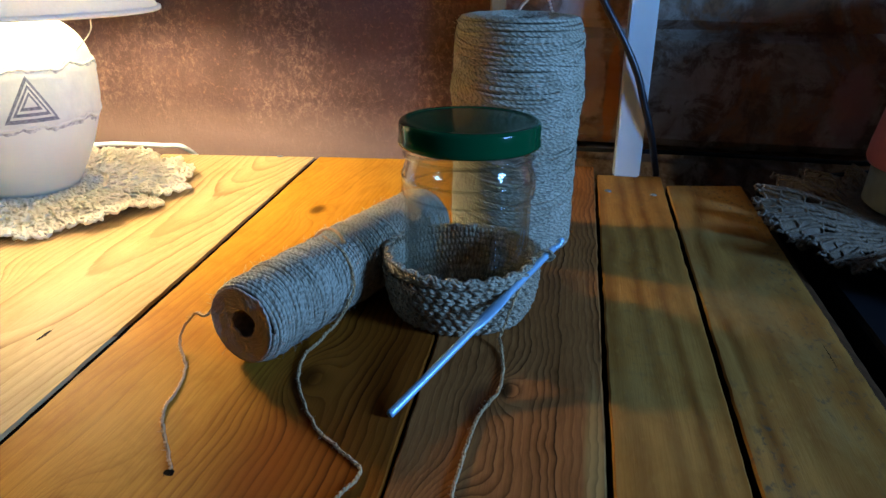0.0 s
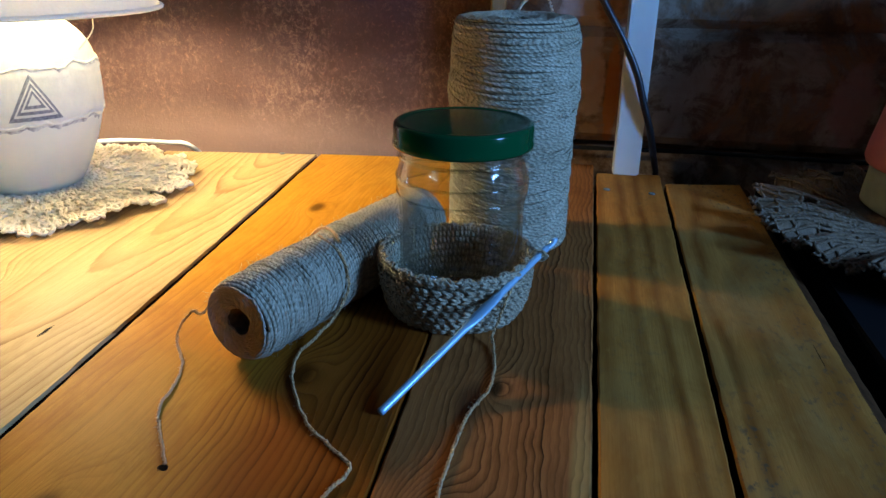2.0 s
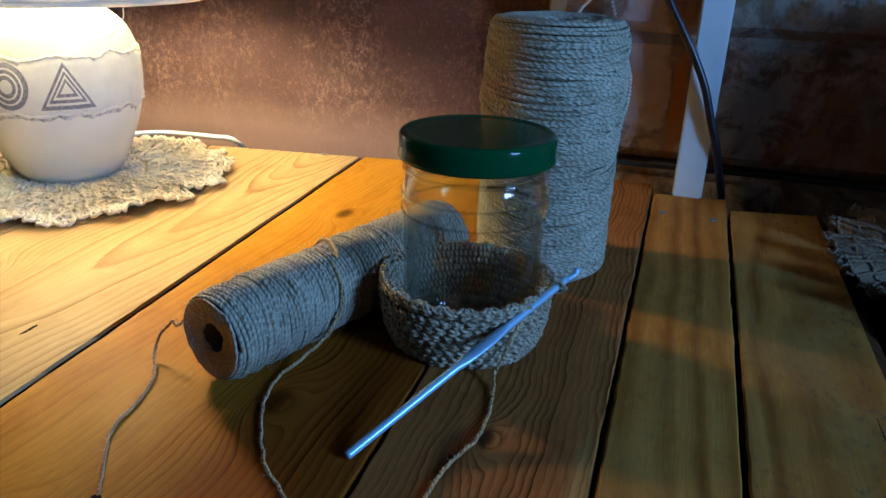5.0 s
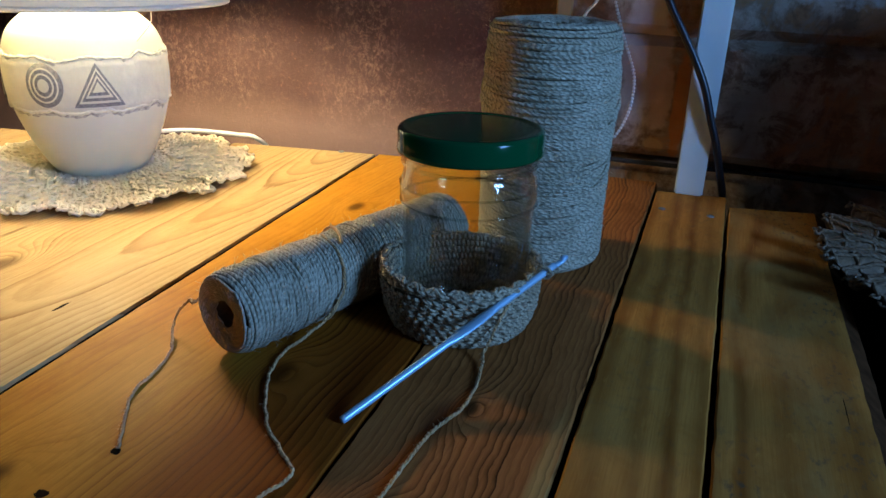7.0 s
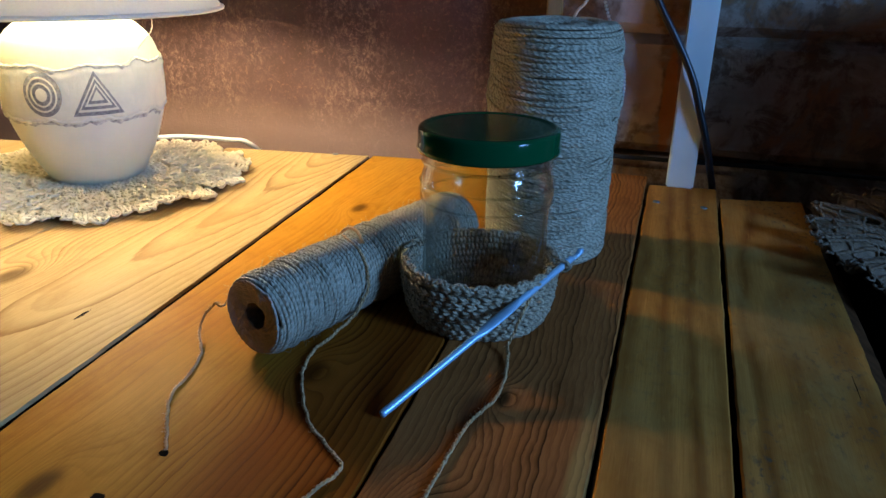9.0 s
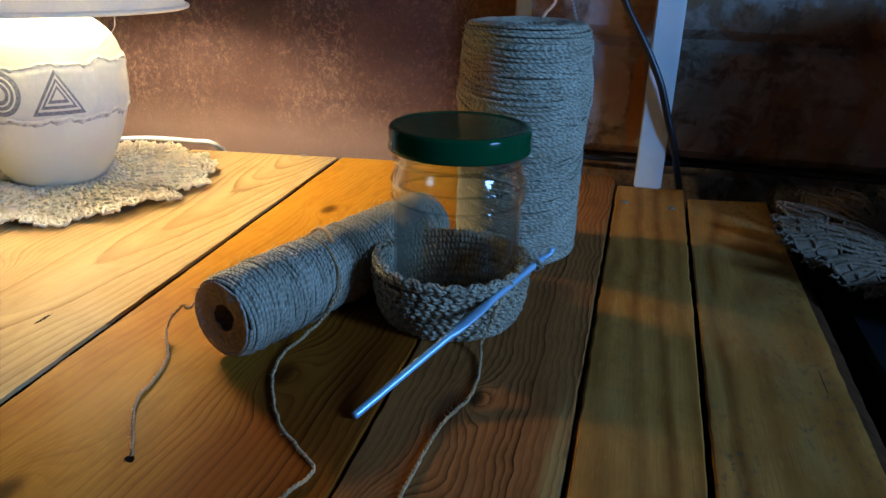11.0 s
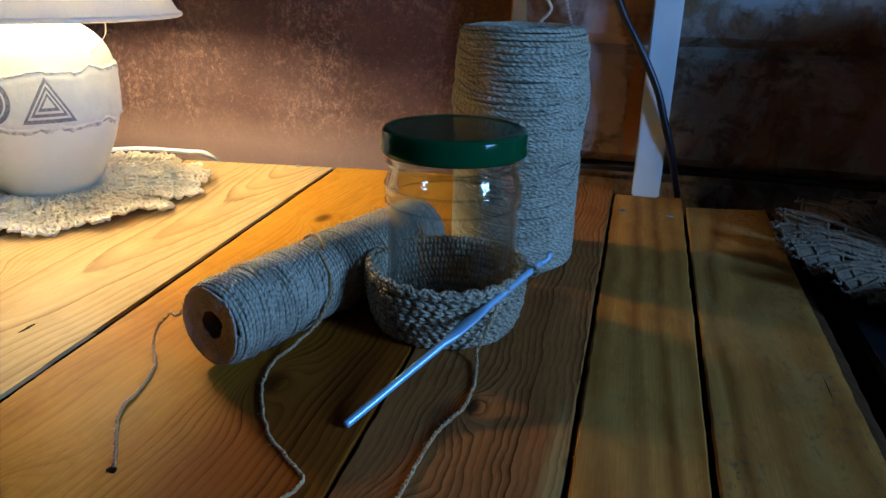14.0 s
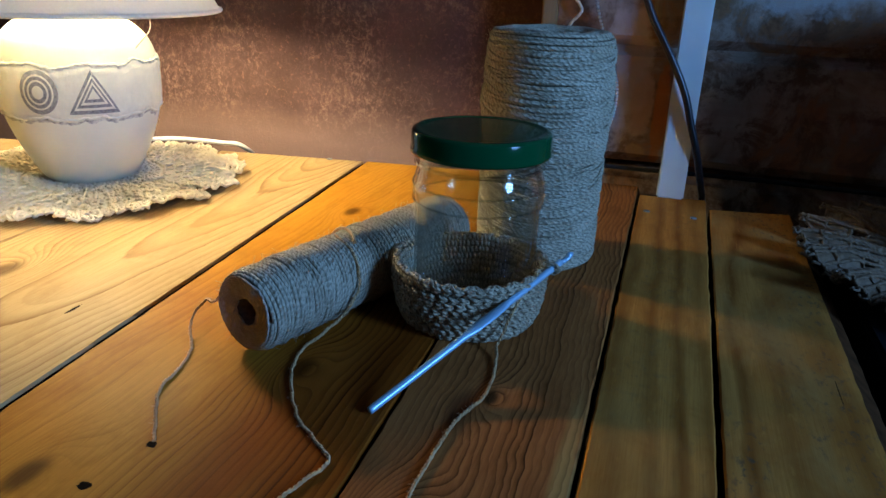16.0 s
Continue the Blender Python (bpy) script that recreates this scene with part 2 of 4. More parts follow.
RELIEF = plain("cream_relief", (0.76, 0.72, 0.54), 0.7, 0, 0.06, 70, 0.35, 0.0008)
RELIEF_GREY = plain("grey_relief", (0.24, 0.23, 0.205), 0.75, 0, 0.45, 500, 0.4)
GREY_LIP_SHADE = plain("grey_lip_shade_glaze", (0.50, 0.475, 0.38), 0.75, 0, 0.5, 260, 0.4)
ANODISED = plain("anodised_aluminium", (0.38, 0.62, 0.78), 0.34, 0.3, 0.04, 80, 0.03)
# near-black colour on the upright sides of the boards
JOINT_DARK = plain("dark_board_edge", (0.012, 0.006, 0.003), 0.95, 0, 0.4, 120, 0.3)
JOINT_DARK.node_tree.nodes["Principled BSDF"].inputs["Specular IOR Level"].default_value = 0.05
# right board's wane, coloured dark for the shade along that edge
WANE_SHADE = plain("shaded_waney_edge", (0.06, 0.024, 0.009), 0.9, 0, 0.45, 90, 0.5)
WANE_SHADE.node_tree.nodes["Principled BSDF"].inputs["Specular IOR Level"].default_value = 0.03
GREEN_LID = plain("green_lacquer", (0.002, 0.062, 0.020), 0.11, 0, 0.06, 20, 0.02)
GREEN_LID.node_tree.nodes["Principled BSDF"].inputs["Specular IOR Level"].default_value = 0.2
PINK_GLAZE = plain("pink_glaze", (0.74, 0.17, 0.12), 0.5, 0, 0.08, 40)
GREY_GLAZE = plain("grey_green_glaze", (0.30, 0.27, 0.17), 0.5, 0, 0.15, 60)
BEAD_WHITE = plain("white_bead", (0.75, 0.72, 0.66), 0.3, 0, 0.03)
ROOM_PAINT = plain("room_plaster", (0.085, 0.070, 0.06), 0.9, 0, 0.12, 6, 0.2)
FLOOR_WOOD = wood("floor_boards", (0.30, 0.17, 0.08), (0.22, 0.12, 0.05), (0.12, 0.06, 0.03), 60, (0.0, 0.3, 0.02))


def glass_material():
    m, nt, b = material("clear_glass")
    nt.nodes.remove(b)
    out = nt.nodes["Material Output"]
    tr = nt.nodes.new("ShaderNodeBsdfTransparent")
    tr.inputs[0].default_value = (0.93, 0.945, 0.935, 1)
    gl = nt.nodes.new("ShaderNodeBsdfGlossy")
    gl.inputs["Roughness"].default_value = 0.03
    lw = nt.nodes.new("ShaderNodeLayerWeight")
    lw.inputs[0].default_value = 0.5
    gloss = math_node(nt, "ADD", math_node(nt, "MULTIPLY", math_node(nt, "POWER", lw.outputs["Facing"], 2.4), 0.6), 0.06)
    mx = nt.nodes.new("ShaderNodeMixShader")
    for a, c in ((gloss, mx.inputs[0]), (tr.outputs[0], mx.inputs[1]), (gl.outputs[0], mx.inputs[2]), (mx.outputs[0], out.inputs[0])):
        nt.links.new(a, c)
    return m


GLASS = glass_material()


def shade_material():
    m, nt, b = material("cream_lampshade_fabric")
    out = nt.nodes["Material Output"]
    v = coords(nt)
    weave = noise_tex(nt, v, 500, 3)
    nt.links.new(ramp(nt, weave, [(0.3, (0.84, 0.79, 0.64)), (0.7, (0.90, 0.86, 0.72))]), b.inputs["Base Color"])
    b.inputs["Roughness"].default_value = 0.9
    tl = nt.nodes.new("ShaderNodeBsdfTranslucent")
    tl.inputs[0].default_value = (0.92, 0.82, 0.60, 1)
    mx = nt.nodes.new("ShaderNodeMixShader")
    mx.inputs[0].default_value = 0.26
    nt.links.new(b.outputs[0], mx.inputs[1])
    nt.links.new(tl.outputs[0], mx.inputs[2])
    nt.links.new(mx.outputs[0], out.inputs[0])
    return m


SHADE = shade_material()


def bulb_material():
    m, nt, b = material("glowing_bulb")
    b.inputs["Base Color"].default_value = (0.9, 0.9, 0.85, 1)
    b.inputs["Emission Color"].default_value = (1.0, 0.87, 0.59, 1)
    b.inputs["Emission Strength"].default_value = BULB_STRENGTH
    return m


BULB = bulb_material()


def frosted_wall():
    """Maroon distemper with pale crystalline flecks."""
    m, nt, b = material("flecked_maroon_distemper")
    v = coords(nt)
    big = noise_tex(nt, v, 7, 5, 0.6)
    curl = noise_tex(nt, coords(nt, (1, 1, 0.8)), 70, 3, 0.6, 1.6)
    vein = math_node(nt, "ABSOLUTE", math_node(nt, "SUBTRACT", curl, 0.5))
    fl = noise_tex(nt, coords(nt, (1, 1, 0.75)), 150, 6, 0.7, 0.6)
    fl2 = noise_tex(nt, v, 210, 3, 0.6, 0.8)
    patch = noise_tex(nt, v, 9, 3, 0.5)
    col = ramp(nt, big, [(0.3, (0.044, 0.0205, 0.016)), (0.7, (0.083, 0.0425, 0.034))])
    f = math_node(nt, "MULTIPLY", ramp(nt, fl, [(0.46, (0,)), (0.78, (0.46,))]), ramp(nt, patch, [(0.40, (0.05,)), (0.60, (0.8,))]))
    col = mix(nt, f, col, (0.32, 0.20, 0.15))
    hair = math_node(nt, "MULTIPLY", ramp(nt, vein, [(0.0, (1,)), (0.05, (0,))]), ramp(nt, patch, [(0.42, (0.05,)), (0.62, (0.24,))]))
    col = mix(nt, math_node(nt, "MULTIPLY", hair, ramp(nt, fl, [(0.40, (0,)), (0.60, (1,))])), col, (0.48, 0.31, 0.23))
    col = mix(nt, ramp(nt, fl2, [(0.58, (0,)), (0.75, (0.25,))]), col, (0.40, 0.20, 0.11))
    sp = nt.nodes.new("ShaderNodeSeparateXYZ")
    nt.links.new(v, sp.inputs[0])
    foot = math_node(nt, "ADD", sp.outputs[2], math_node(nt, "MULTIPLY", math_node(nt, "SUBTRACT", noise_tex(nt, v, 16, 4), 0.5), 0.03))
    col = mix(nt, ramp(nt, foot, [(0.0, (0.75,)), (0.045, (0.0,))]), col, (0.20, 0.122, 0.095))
    nt.links.new(col, b.inputs["Base Color"])
    b.inputs["Roughness"].default_value = 0.75
    b.inputs["Specular IOR Level"].default_value = 0.12
    bump(nt, b, math_node(nt, "ADD", fl, fl2), 0.5, 0.001)
    return m


FROSTED = frosted_wall()


# the last two, grey, put window light on the upper wall into the colour
PAINT_LIGHT_PATCHES = [(0.010, 0.125, 0.026, 0.070, (0.60, 0.46, 0.38)), (0.029, 0.085, 0.013, 0.034, (0.52, 0.33, 0.23)), (0.049, 0.075, 0.008, 0.055, (0.46, 0.14, 0.025)), (0.027, 0.038, 0.012, 0.010, (0.40, 0.25, 0.12)), (0.285, 0.075, 0.022, 0.045, (0.45, 0.24, 0.19)), (0.17, 0.225, 0.10, 0.045, (0.50, 0.47, 0.43)), (0.36, 0.235, 0.12, 0.055, (0.38, 0.36, 0.33))]


def timber_wall():
    """Old hewn timber with remnants of several paints."""
    m, nt, b = material("worn_painted_timber")
    v = coords(nt)
    a = noise_tex(nt, coords(nt, (1, 1, 0.8)), 14, 6, 0.65, 0.7)
    c = noise_tex(nt, v, 30, 5, 0.7, 0.4)
    g = noise_tex(nt, coords(nt, (6, 1, 90)), 3, 4, 0.6)
    col = ramp(nt, a, [(0.28, (0.07, 0.045, 0.032)), (0.42, (0.30, 0.15, 0.07)), (0.47, (0.25, 0.16, 0.105)), (0.54, (0.38, 0.28, 0.21)), (0.64, (0.44, 0.35, 0.27)), (0.75, (0.20, 0.19, 0.17))])
    col = mix(nt, ramp(nt, c, [(0.5, (0,)), (0.6, (0.8,))]), col, (0.13, 0.065, 0.03))
    col = mix(nt, math_node(nt, "MULTIPLY", g, 0.35), col, (0.06, 0.035, 0.02))
    # pink and orange paint remnants, grey window light (x, z, half width, half height)
    sp = nt.nodes.new("ShaderNodeSeparateXYZ")
    nt.links.new(v, sp.inputs[0])
    torn = math_node(nt, "MULTIPLY", math_node(nt, "SUBTRACT", noise_tex(nt, v, 38, 5, 0.6), 0.5), 2.2)
    for px, pz, hx, hz, paint in PAINT_LIGHT_PATCHES:
        dx = math_node(nt, "DIVIDE", math_node(nt, "SUBTRACT", sp.outputs[0], px), hx)
        dz = math_node(nt, "DIVIDE", math_node(nt, "SUBTRACT", sp.outputs[2], pz), hz)
        d2 = math_node(nt, "ADD", math_node(nt, "ADD", math_node(nt, "MULTIPLY", dx, dx), math_node(nt, "MULTIPLY", dz, dz)), torn)
        col = mix(nt, ramp(nt, d2, [(0.60, (0.75,)), (1.0, (0.0,))]), col, mix(nt, c, tuple(k * 0.7 for k in paint), paint))
    nt.links.new(col, b.inputs["Base Color"])
    b.inputs["Roughness"].default_value = 0.8
    b.inputs["Specular IOR Level"].default_value = 0.15
    bump(nt, b, math_node(nt, "ADD", a, c), 0.6, 0.003)
    return m


TIMBER = timber_wall()
LEDGE = wood("old_batten", (0.66, 0.46, 0.22), (0.52, 0.34, 0.15), (0.14, 0.07, 0.03), 120, (-0.075, 0.05, 0.02))


# ---- mesh helpers ----
def link_mesh(name, me, mat, parent=None, label="", smooth=False):
    me.materials.append(mat)
    if smooth:
        me.polygons.foreach_set("use_smooth", [True] * len(me.polygons))
    ob = new(name, me)
    if parent is not None:
        ob.parent = parent
    if label:
        ob["label"] = label
    return ob


def part(name, bm, mat, parent=None, label="", smooth=False):
    me = bpy.data.meshes.new(name)
    bmesh.ops.recalc_face_normals(bm, faces=bm.faces)
    bm.to_mesh(me)
    bm.free()
    return link_mesh(name, me, mat, parent, label, smooth)


def thing(name, label, category, at=(0, 0, 0), group="", kind=""):
    ob = new(name)
    ob.location = at
    return tagged(ob, label, category, group, kind)


def box_bm(lo, hi, bevel=0.0):
    bm = bmesh.new()
    bmesh.ops.create_cube(bm, size=1)
    for v in bm.verts:
        v.co = Vector([(lo[i] + hi[i]) / 2 + v.co[i] * (hi[i] - lo[i]) for i in range(3)])
    if bevel:
        bmesh.ops.bevel(bm, geom=bm.edges[:], offset=bevel, segments=2, affect="EDGES")
    return bm


def lathe_bm(profile, n=64, centre=(0, 0)):
    """A surface of revolution about z through (r, z) points; points at r = 0 close it."""
    bm = bmesh.new()
    rings = []
    for r, z in profile:
        if r < 1e-6:
            rings.append([bm.verts.new((centre[0], centre[1], z))])
        else:
            rings.append([bm.verts.new((centre[0] + r * math.cos(2 * math.pi * i / n), centre[1] + r * math.sin(2 * math.pi * i / n), z)) for i in range(n)])
    for a, b in zip(rings, rings[1:]):
        for i in range(n):
            j = (i + 1) % n
            q = [a[i % len(a)], a[j % len(a)], b[j % len(b)], b[i % len(b)]]
            q = list(dict.fromkeys(q))
            if len(q) > 2:
                bm.faces.new(q)
    return bm


def smooth_profile(pts, n=6):
    """Catmull-Rom through 2D or 3D points."""
    p = np.array(pts, float)
    p = np.vstack([2 * p[0] - p[1], p, 2 * p[-1] - p[-2]])
    out = []
    for i in range(1, len(p) - 2):
        for k in range(n):
            t = k / n
            out.append(0.5 * (2 * p[i] + (p[i + 1] - p[i - 1]) * t + (2 * p[i - 1] - 5 * p[i] + 4 * p[i + 1] - p[i + 2]) * t * t + (3 * p[i] - p[i - 1] - 3 * p[i + 1] + p[i + 2]) * t ** 3))
    out.append(p[-2])
    return np.array(out)


class Strands:
    """Collects tubes with UVs (length in metres, turn round the tube) into one mesh."""

    def __init__(self):
        self.v, self.f, self.uv, self.n = [], [], [], 0

    def tube(self, pts, r, sides=6, closed=False, cap=True):
        p = np.asarray(pts, float)
        m = len(p)
        rad = np.broadcast_to(np.asarray(r, float), (m,))
        if closed:
            tan = np.roll(p, -1, 0) - np.roll(p, 1, 0)
        else:
            tan = np.gradient(p, axis=0)
        tan /= np.linalg.norm(tan, axis=1)[:, None] + 1e-12
        ref = np.where(np.abs(tan[:, 2:3]) > 0.9, np.array([[1.0, 0, 0]]), np.array([[0, 0, 1.0]]))
        a = np.cross(tan, ref)
        a /= np.linalg.norm(a, axis=1)[:, None] + 1e-12
        b = np.cross(a, tan)
        ang = np.arange(sides) * 2 * math.pi / sides
        ring = p[:, None, :] + rad[:, None, None] * (np.cos(ang)[None, :, None] * a[:, None, :] + np.sin(ang)[None, :, None] * b[:, None, :])
        self.v.append(ring.reshape(-1, 3))
        length = np.concatenate([[0], np.cumsum(np.linalg.norm(np.diff(p, axis=0), axis=1))])
        segs = m if closed else m - 1
        i = np.arange(segs)[:, None]
        k = np.arange(sides)[None, :]
        i2, k2 = (i + 1) % m, (k + 1) % sides
        quad = np.stack([i * sides + k, i * sides + k2, i2 * sides + k2, i2 * sides + k], -1).reshape(-1, 4) + self.n
        self.f.append(quad)
        l0 = length[:segs]
        l1 = np.append(length[1:], length[-1] + 0.001)[:segs]
        u0, u1 = np.broadcast_to(l0[:, None], (segs, sides)), np.broadcast_to(l1[:, None], (segs, sides))
        v0, v1 = np.broadcast_to(k / sides, (segs, sides)), np.broadcast_to((k + 1) / sides, (segs, sides))
        self.uv.append(np.stack([u0, v0, u0, v1, u1, v1, u1, v0], -1).reshape(-1))
        self.n += m * sides

    def build(self, name, mat, parent=None, label=""):
        me = bpy.data.meshes.new(name)
        me.from_pydata(np.vstack(self.v).tolist(), [], np.vstack(self.f).tolist())
        layer = me.uv_layers.new(name="UVMap")
        layer.data.foreach_set("uv", np.concatenate(self.uv).astype(np.float32))
        return link_mesh(name, me, mat, parent, label, True)


def strand_object(name, pts, r, mat, parent=None, label="", sides=8, n=8):
    s = Strands()
    s.tube(smooth_profile(pts, n), r, sides)
    return s.build(name, mat, parent, label)


def yarn_object(name, pts, r, mat, label="", n=12, pitch=0.0058):
    """Loose two-ply yarn: two strands twisted round a slightly kinked line."""
    p = smooth_profile(pts, n)
    run = np.concatenate([[0], np.cumsum(np.linalg.norm(np.diff(p, axis=0), axis=1))])
    q = np.arange(0, run[-1], 0.0007)
    p = np.stack([np.interp(q, run, p[:, k]) for k in range(3)], -1)
    kink = np.array([[noise.noise(Vector((u * 130, 1.0, k * 9.0))) * 0.0011 * (0.3 if k == 2 else 1) + noise.noise(Vector((u * 420, 5.0, k * 9.0))) * 0.0003 for k in range(3)] for u in q])
    fade = np.minimum(1, np.minimum(q, q[-1] - q) / 0.006)[:, None]
    p = p + kink * fade
    tan = np.gradient(p, axis=0)
    tan /= np.linalg.norm(tan, axis=1)[:, None] + 1e-12
    side = np.cross(tan, np.where(np.abs(tan[:, 2:3]) > 0.9, np.array([[1.0, 0, 0]]), np.array([[0, 0, 1.0]])))
    side /= np.linalg.norm(side, axis=1)[:, None] + 1e-12
    up = np.cross(side, tan)
    s = Strands()
    for ph in (0, math.pi):
        a = (2 * math.pi * q / pitch + ph)[:, None]
        s.tube(p + (side * np.cos(a) + up * np.sin(a)) * r * 0.9, r * (1 + 0.15 * np.sin(q * 900 + ph)), 6)
    rng = random.Random(len(pts))
    for k in range(int(run[-1] / 0.0016)):
        i = rng.randrange(len(p))
        d = Vector((rng.uniform(-1, 1), rng.uniform(-1, 1), rng.uniform(0, 0.8))).normalized() * rng.uniform(0.001, 0.0032)
        c = Vector(p[i])
        s.tube([c, c + d * 0.6, c + d + Vector((0, 0, -0.0003))], 0.00008, 3)
    return s.build(name, mat, None, label)


# ---- the room that closes the place ----
def slab(name, lo, hi, mat, label, category="wall"):
    return tagged(part(name, box_bm(lo, hi), mat), label, category, kind="structure")


FLOOR_Z, CEIL_Z, LEFT_X, FRONT_Y = -0.75, 1.65, -1.7, -2.3
slab("floor", (LEFT_X, FRONT_Y, FLOOR_Z - 0.1), (WALL_X, 0.95, FLOOR_Z), FLOOR_WOOD, "dark brown boarded floor under the table", "floor")
slab("ceiling", (LEFT_X, FRONT_Y, CEIL_Z), (WALL_X, 0.95, CEIL_Z + 0.1), ROOM_PAINT, "plain plastered ceiling above the table", "ceiling")
slab("wall_west", (LEFT_X - 0.15, FRONT_Y, FLOOR_Z), (LEFT_X, 0.95, CEIL_Z), ROOM_PAINT, "plain plastered side wall of the room")
slab("wall_south", (LEFT_X, FRONT_Y - 0.15, FLOOR_Z), (WALL_X, FRONT_Y, CEIL_Z), ROOM_PAINT, "plain plastered wall across the room")
wy0, wy1, wz0, wz1 = WIN_Y - WIN_W / 2, WIN_Y + WIN_W / 2, WIN_Z - WIN_H / 2, WIN_Z + WIN_H / 2
bm = bmesh.new()
for lo, hi in (((WALL_X, FRONT_Y, FLOOR_Z), (WALL_X + 0.15, wy0, CEIL_Z)), ((WALL_X, wy1, FLOOR_Z), (WALL_X + 0.15, 0.95, CEIL_Z)),
               ((WALL_X, wy0, FLOOR_Z), (WALL_X + 0.15, wy1, wz0)), ((WALL_X, wy0, wz1), (WALL_X + 0.15, wy1, CEIL_Z))):
    one = box_bm(lo, hi)
    tmp = bpy.data.meshes.new("piece")
    one.to_mesh(tmp)
    one.free()
    bm.from_mesh(tmp)
    bpy.data.meshes.remove(tmp)
tagged(part("wall_east", bm, ROOM_PAINT), "plastered wall with a small daylit window", "wall", kind="structure")
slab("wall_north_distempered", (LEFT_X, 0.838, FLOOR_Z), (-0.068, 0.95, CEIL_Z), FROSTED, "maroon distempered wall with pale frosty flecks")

# timber wall of hewn beams
timber = thing("wall_north_timber", "old hewn timber wall with worn patchy paint", "wall", kind="structure")


def beam_bm(x0, x1, y0, y1, z0, z1, seed):
    bm = bmesh.new()
    nx = 60
    rows = []
    for i in range(nx + 1):
        x = x0 + (x1 - x0) * i / nx
        w = lambda k, s: noise.noise(Vector((x * 9, k * 3.7 + seed, 0))) * s
        ring = [(x, y1, z0), (x, y0 + 0.008 + w(1, 0.003), z0 + w(2, 0.002)), (x, y0 + w(3, 0.004), z0 + 0.01 + w(4, 0.002)),
                (x, y0 - 0.003 + w(5, 0.005), (z0 + z1) / 2), (x, y0 + w(6, 0.004), z1 - 0.01 + w(7, 0.002)), (x, y0 + 0.008 + w(8, 0.003), z1 + w(9, 0.002)), (x, y1, z1)]
        rows.append([bm.verts.new(p) for p in ring])
    for a, b in zip(rows, rows[1:]):
        for k in range(len(a)):
            bm.faces.new((a[k], b[k], b[(k + 1) % len(a)], a[(k + 1) % len(a)]))
    bm.faces.new(rows[0])
    bm.faces.new(rows[-1][::-1])
    return bm


heights = [(-0.75, -0.55), (-0.545, -0.36), (-0.355, -0.17), (-0.165, 0.017), (0.025, 0.1455), (0.1458, 0.30), (0.305, 0.48), (0.485, 0.68), (0.685, 0.88), (0.885, 1.1), (1.105, 1.35), (1.355, 1.65)]
for k, (z0, z1) in enumerate(heights):
    part("beam", beam_bm(-0.066, WALL_X, 0.79 + (0.006 if k == 3 else 0), 0.95, z0, z1, k * 5.3), TIMBER, timber)
tagged(part("trim_lath", box_bm((-0.083, 0.788, -0.4), (-0.0665, 0.84, CEIL_Z), 0.002), LEDGE), "narrow raw wooden lath between two walls", "trim", kind="structure")

# ---- the table ----
table = thing("table", "plank table of mixed pine boards with open joints", "table")
THICK = 0.032


def plank(left, right, y0, back, mat, seed, wane=0.0011):
    """A board between two edge lines x = a + b * y, its far end cut from back[0] to back[1]."""
    bm = bmesh.new()
    n = 160
    rows = []
    for i in range(n + 1):
        t = i / n
        ring = []
        wl = noise.noise(Vector((seed, t * 14, 0))) * 0.0006 + noise.noise(Vector((seed, t * 60, 4))) * 0.0007
        wr = noise.noise(Vector((seed + 9, t * 14, 0))) * 0.0006 + noise.noise(Vector((seed + 9, t * 60, 4))) * 0.0007
        for u, dz, inset in ((0, -THICK, 0), (0, -0.0012, 0), (0, 0, 0.0011), (0.5, 0.0, 0), (1, 0, wane), (1, -0.0018 if wane < 0.004 else -wane * 0.7, 0), (1, -THICK, 0)):
            yb = back[0] + (back[1] - back[0]) * u
            y = y0 + (yb - y0) * t
            xl, xr = left[0] + left[1] * y + wl, right[0] + right[1] * y + wr
            ring.append(bm.verts.new((xl + (xr - xl) * u + (inset if u < 0.5 else -inset), y, dz)))
        rows.append(ring)
    for a, b in zip(rows, rows[1:]):
        for k in range(len(a)):
            j = (k + 1) % len(a)
            bm.faces.new((a[k], a[j], b[j], b[k]))
    bm.faces.new(rows[0])
    bm.faces.new(rows[-1][::-1])
    ob = part("plank", bm, mat, table)
    ob.data.materials.append(JOINT_DARK)
    ob.data.materials.append(WANE_SHADE)
    for f in ob.data.polygons:
        if abs(f.normal.x) > 0.95:
            f.material_index = 1
        elif wane > 0.004 and f.normal.x > 0.3:
            f.material_index = 2
    return ob


Y0 = -0.12
GAP_F = (-0.405, -0.055)
GAP_L = (-0.2285, -0.055)
GAP_D = (-0.0515, -0.024)
GAP_M = (0.0392, 0.0004)
GAP_R = (0.0978, 0.0130)
EDGE = (0.1855, 0.010)


def shift(line, d):
    return (line[0] + d, line[1])


plank((-0.80, -0.055), (-0.602, -0.055), Y0, (0.655, 0.685), PINE_PALE, 7)
plank((-0.600, -0.055), shift(GAP_F, -0.001), Y0, (0.69, 0.722), PINE_PALE, 1)
plank(shift(GAP_F, 0.001), shift(GAP_L, -0.0016), Y0, (0.735, 0.760), PINE_PALE, 2)
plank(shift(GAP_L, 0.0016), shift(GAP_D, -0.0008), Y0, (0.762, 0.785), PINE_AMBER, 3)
plank(shift(GAP_D, 0.0008), shift(GAP_M, -0.0018), Y0, (0.787, 0.787), PINE_DARK, 4)
screw_plank = plank(shift(GAP_M, 0.0010), shift(GAP_R, -0.0016), Y0, (0.757, 0.764), PINE_RAW, 5)
plank(shift(GAP_R, 0.0014), EDGE, Y0, (0.733, 0.748), PINE_GREY, 6, 0.010)
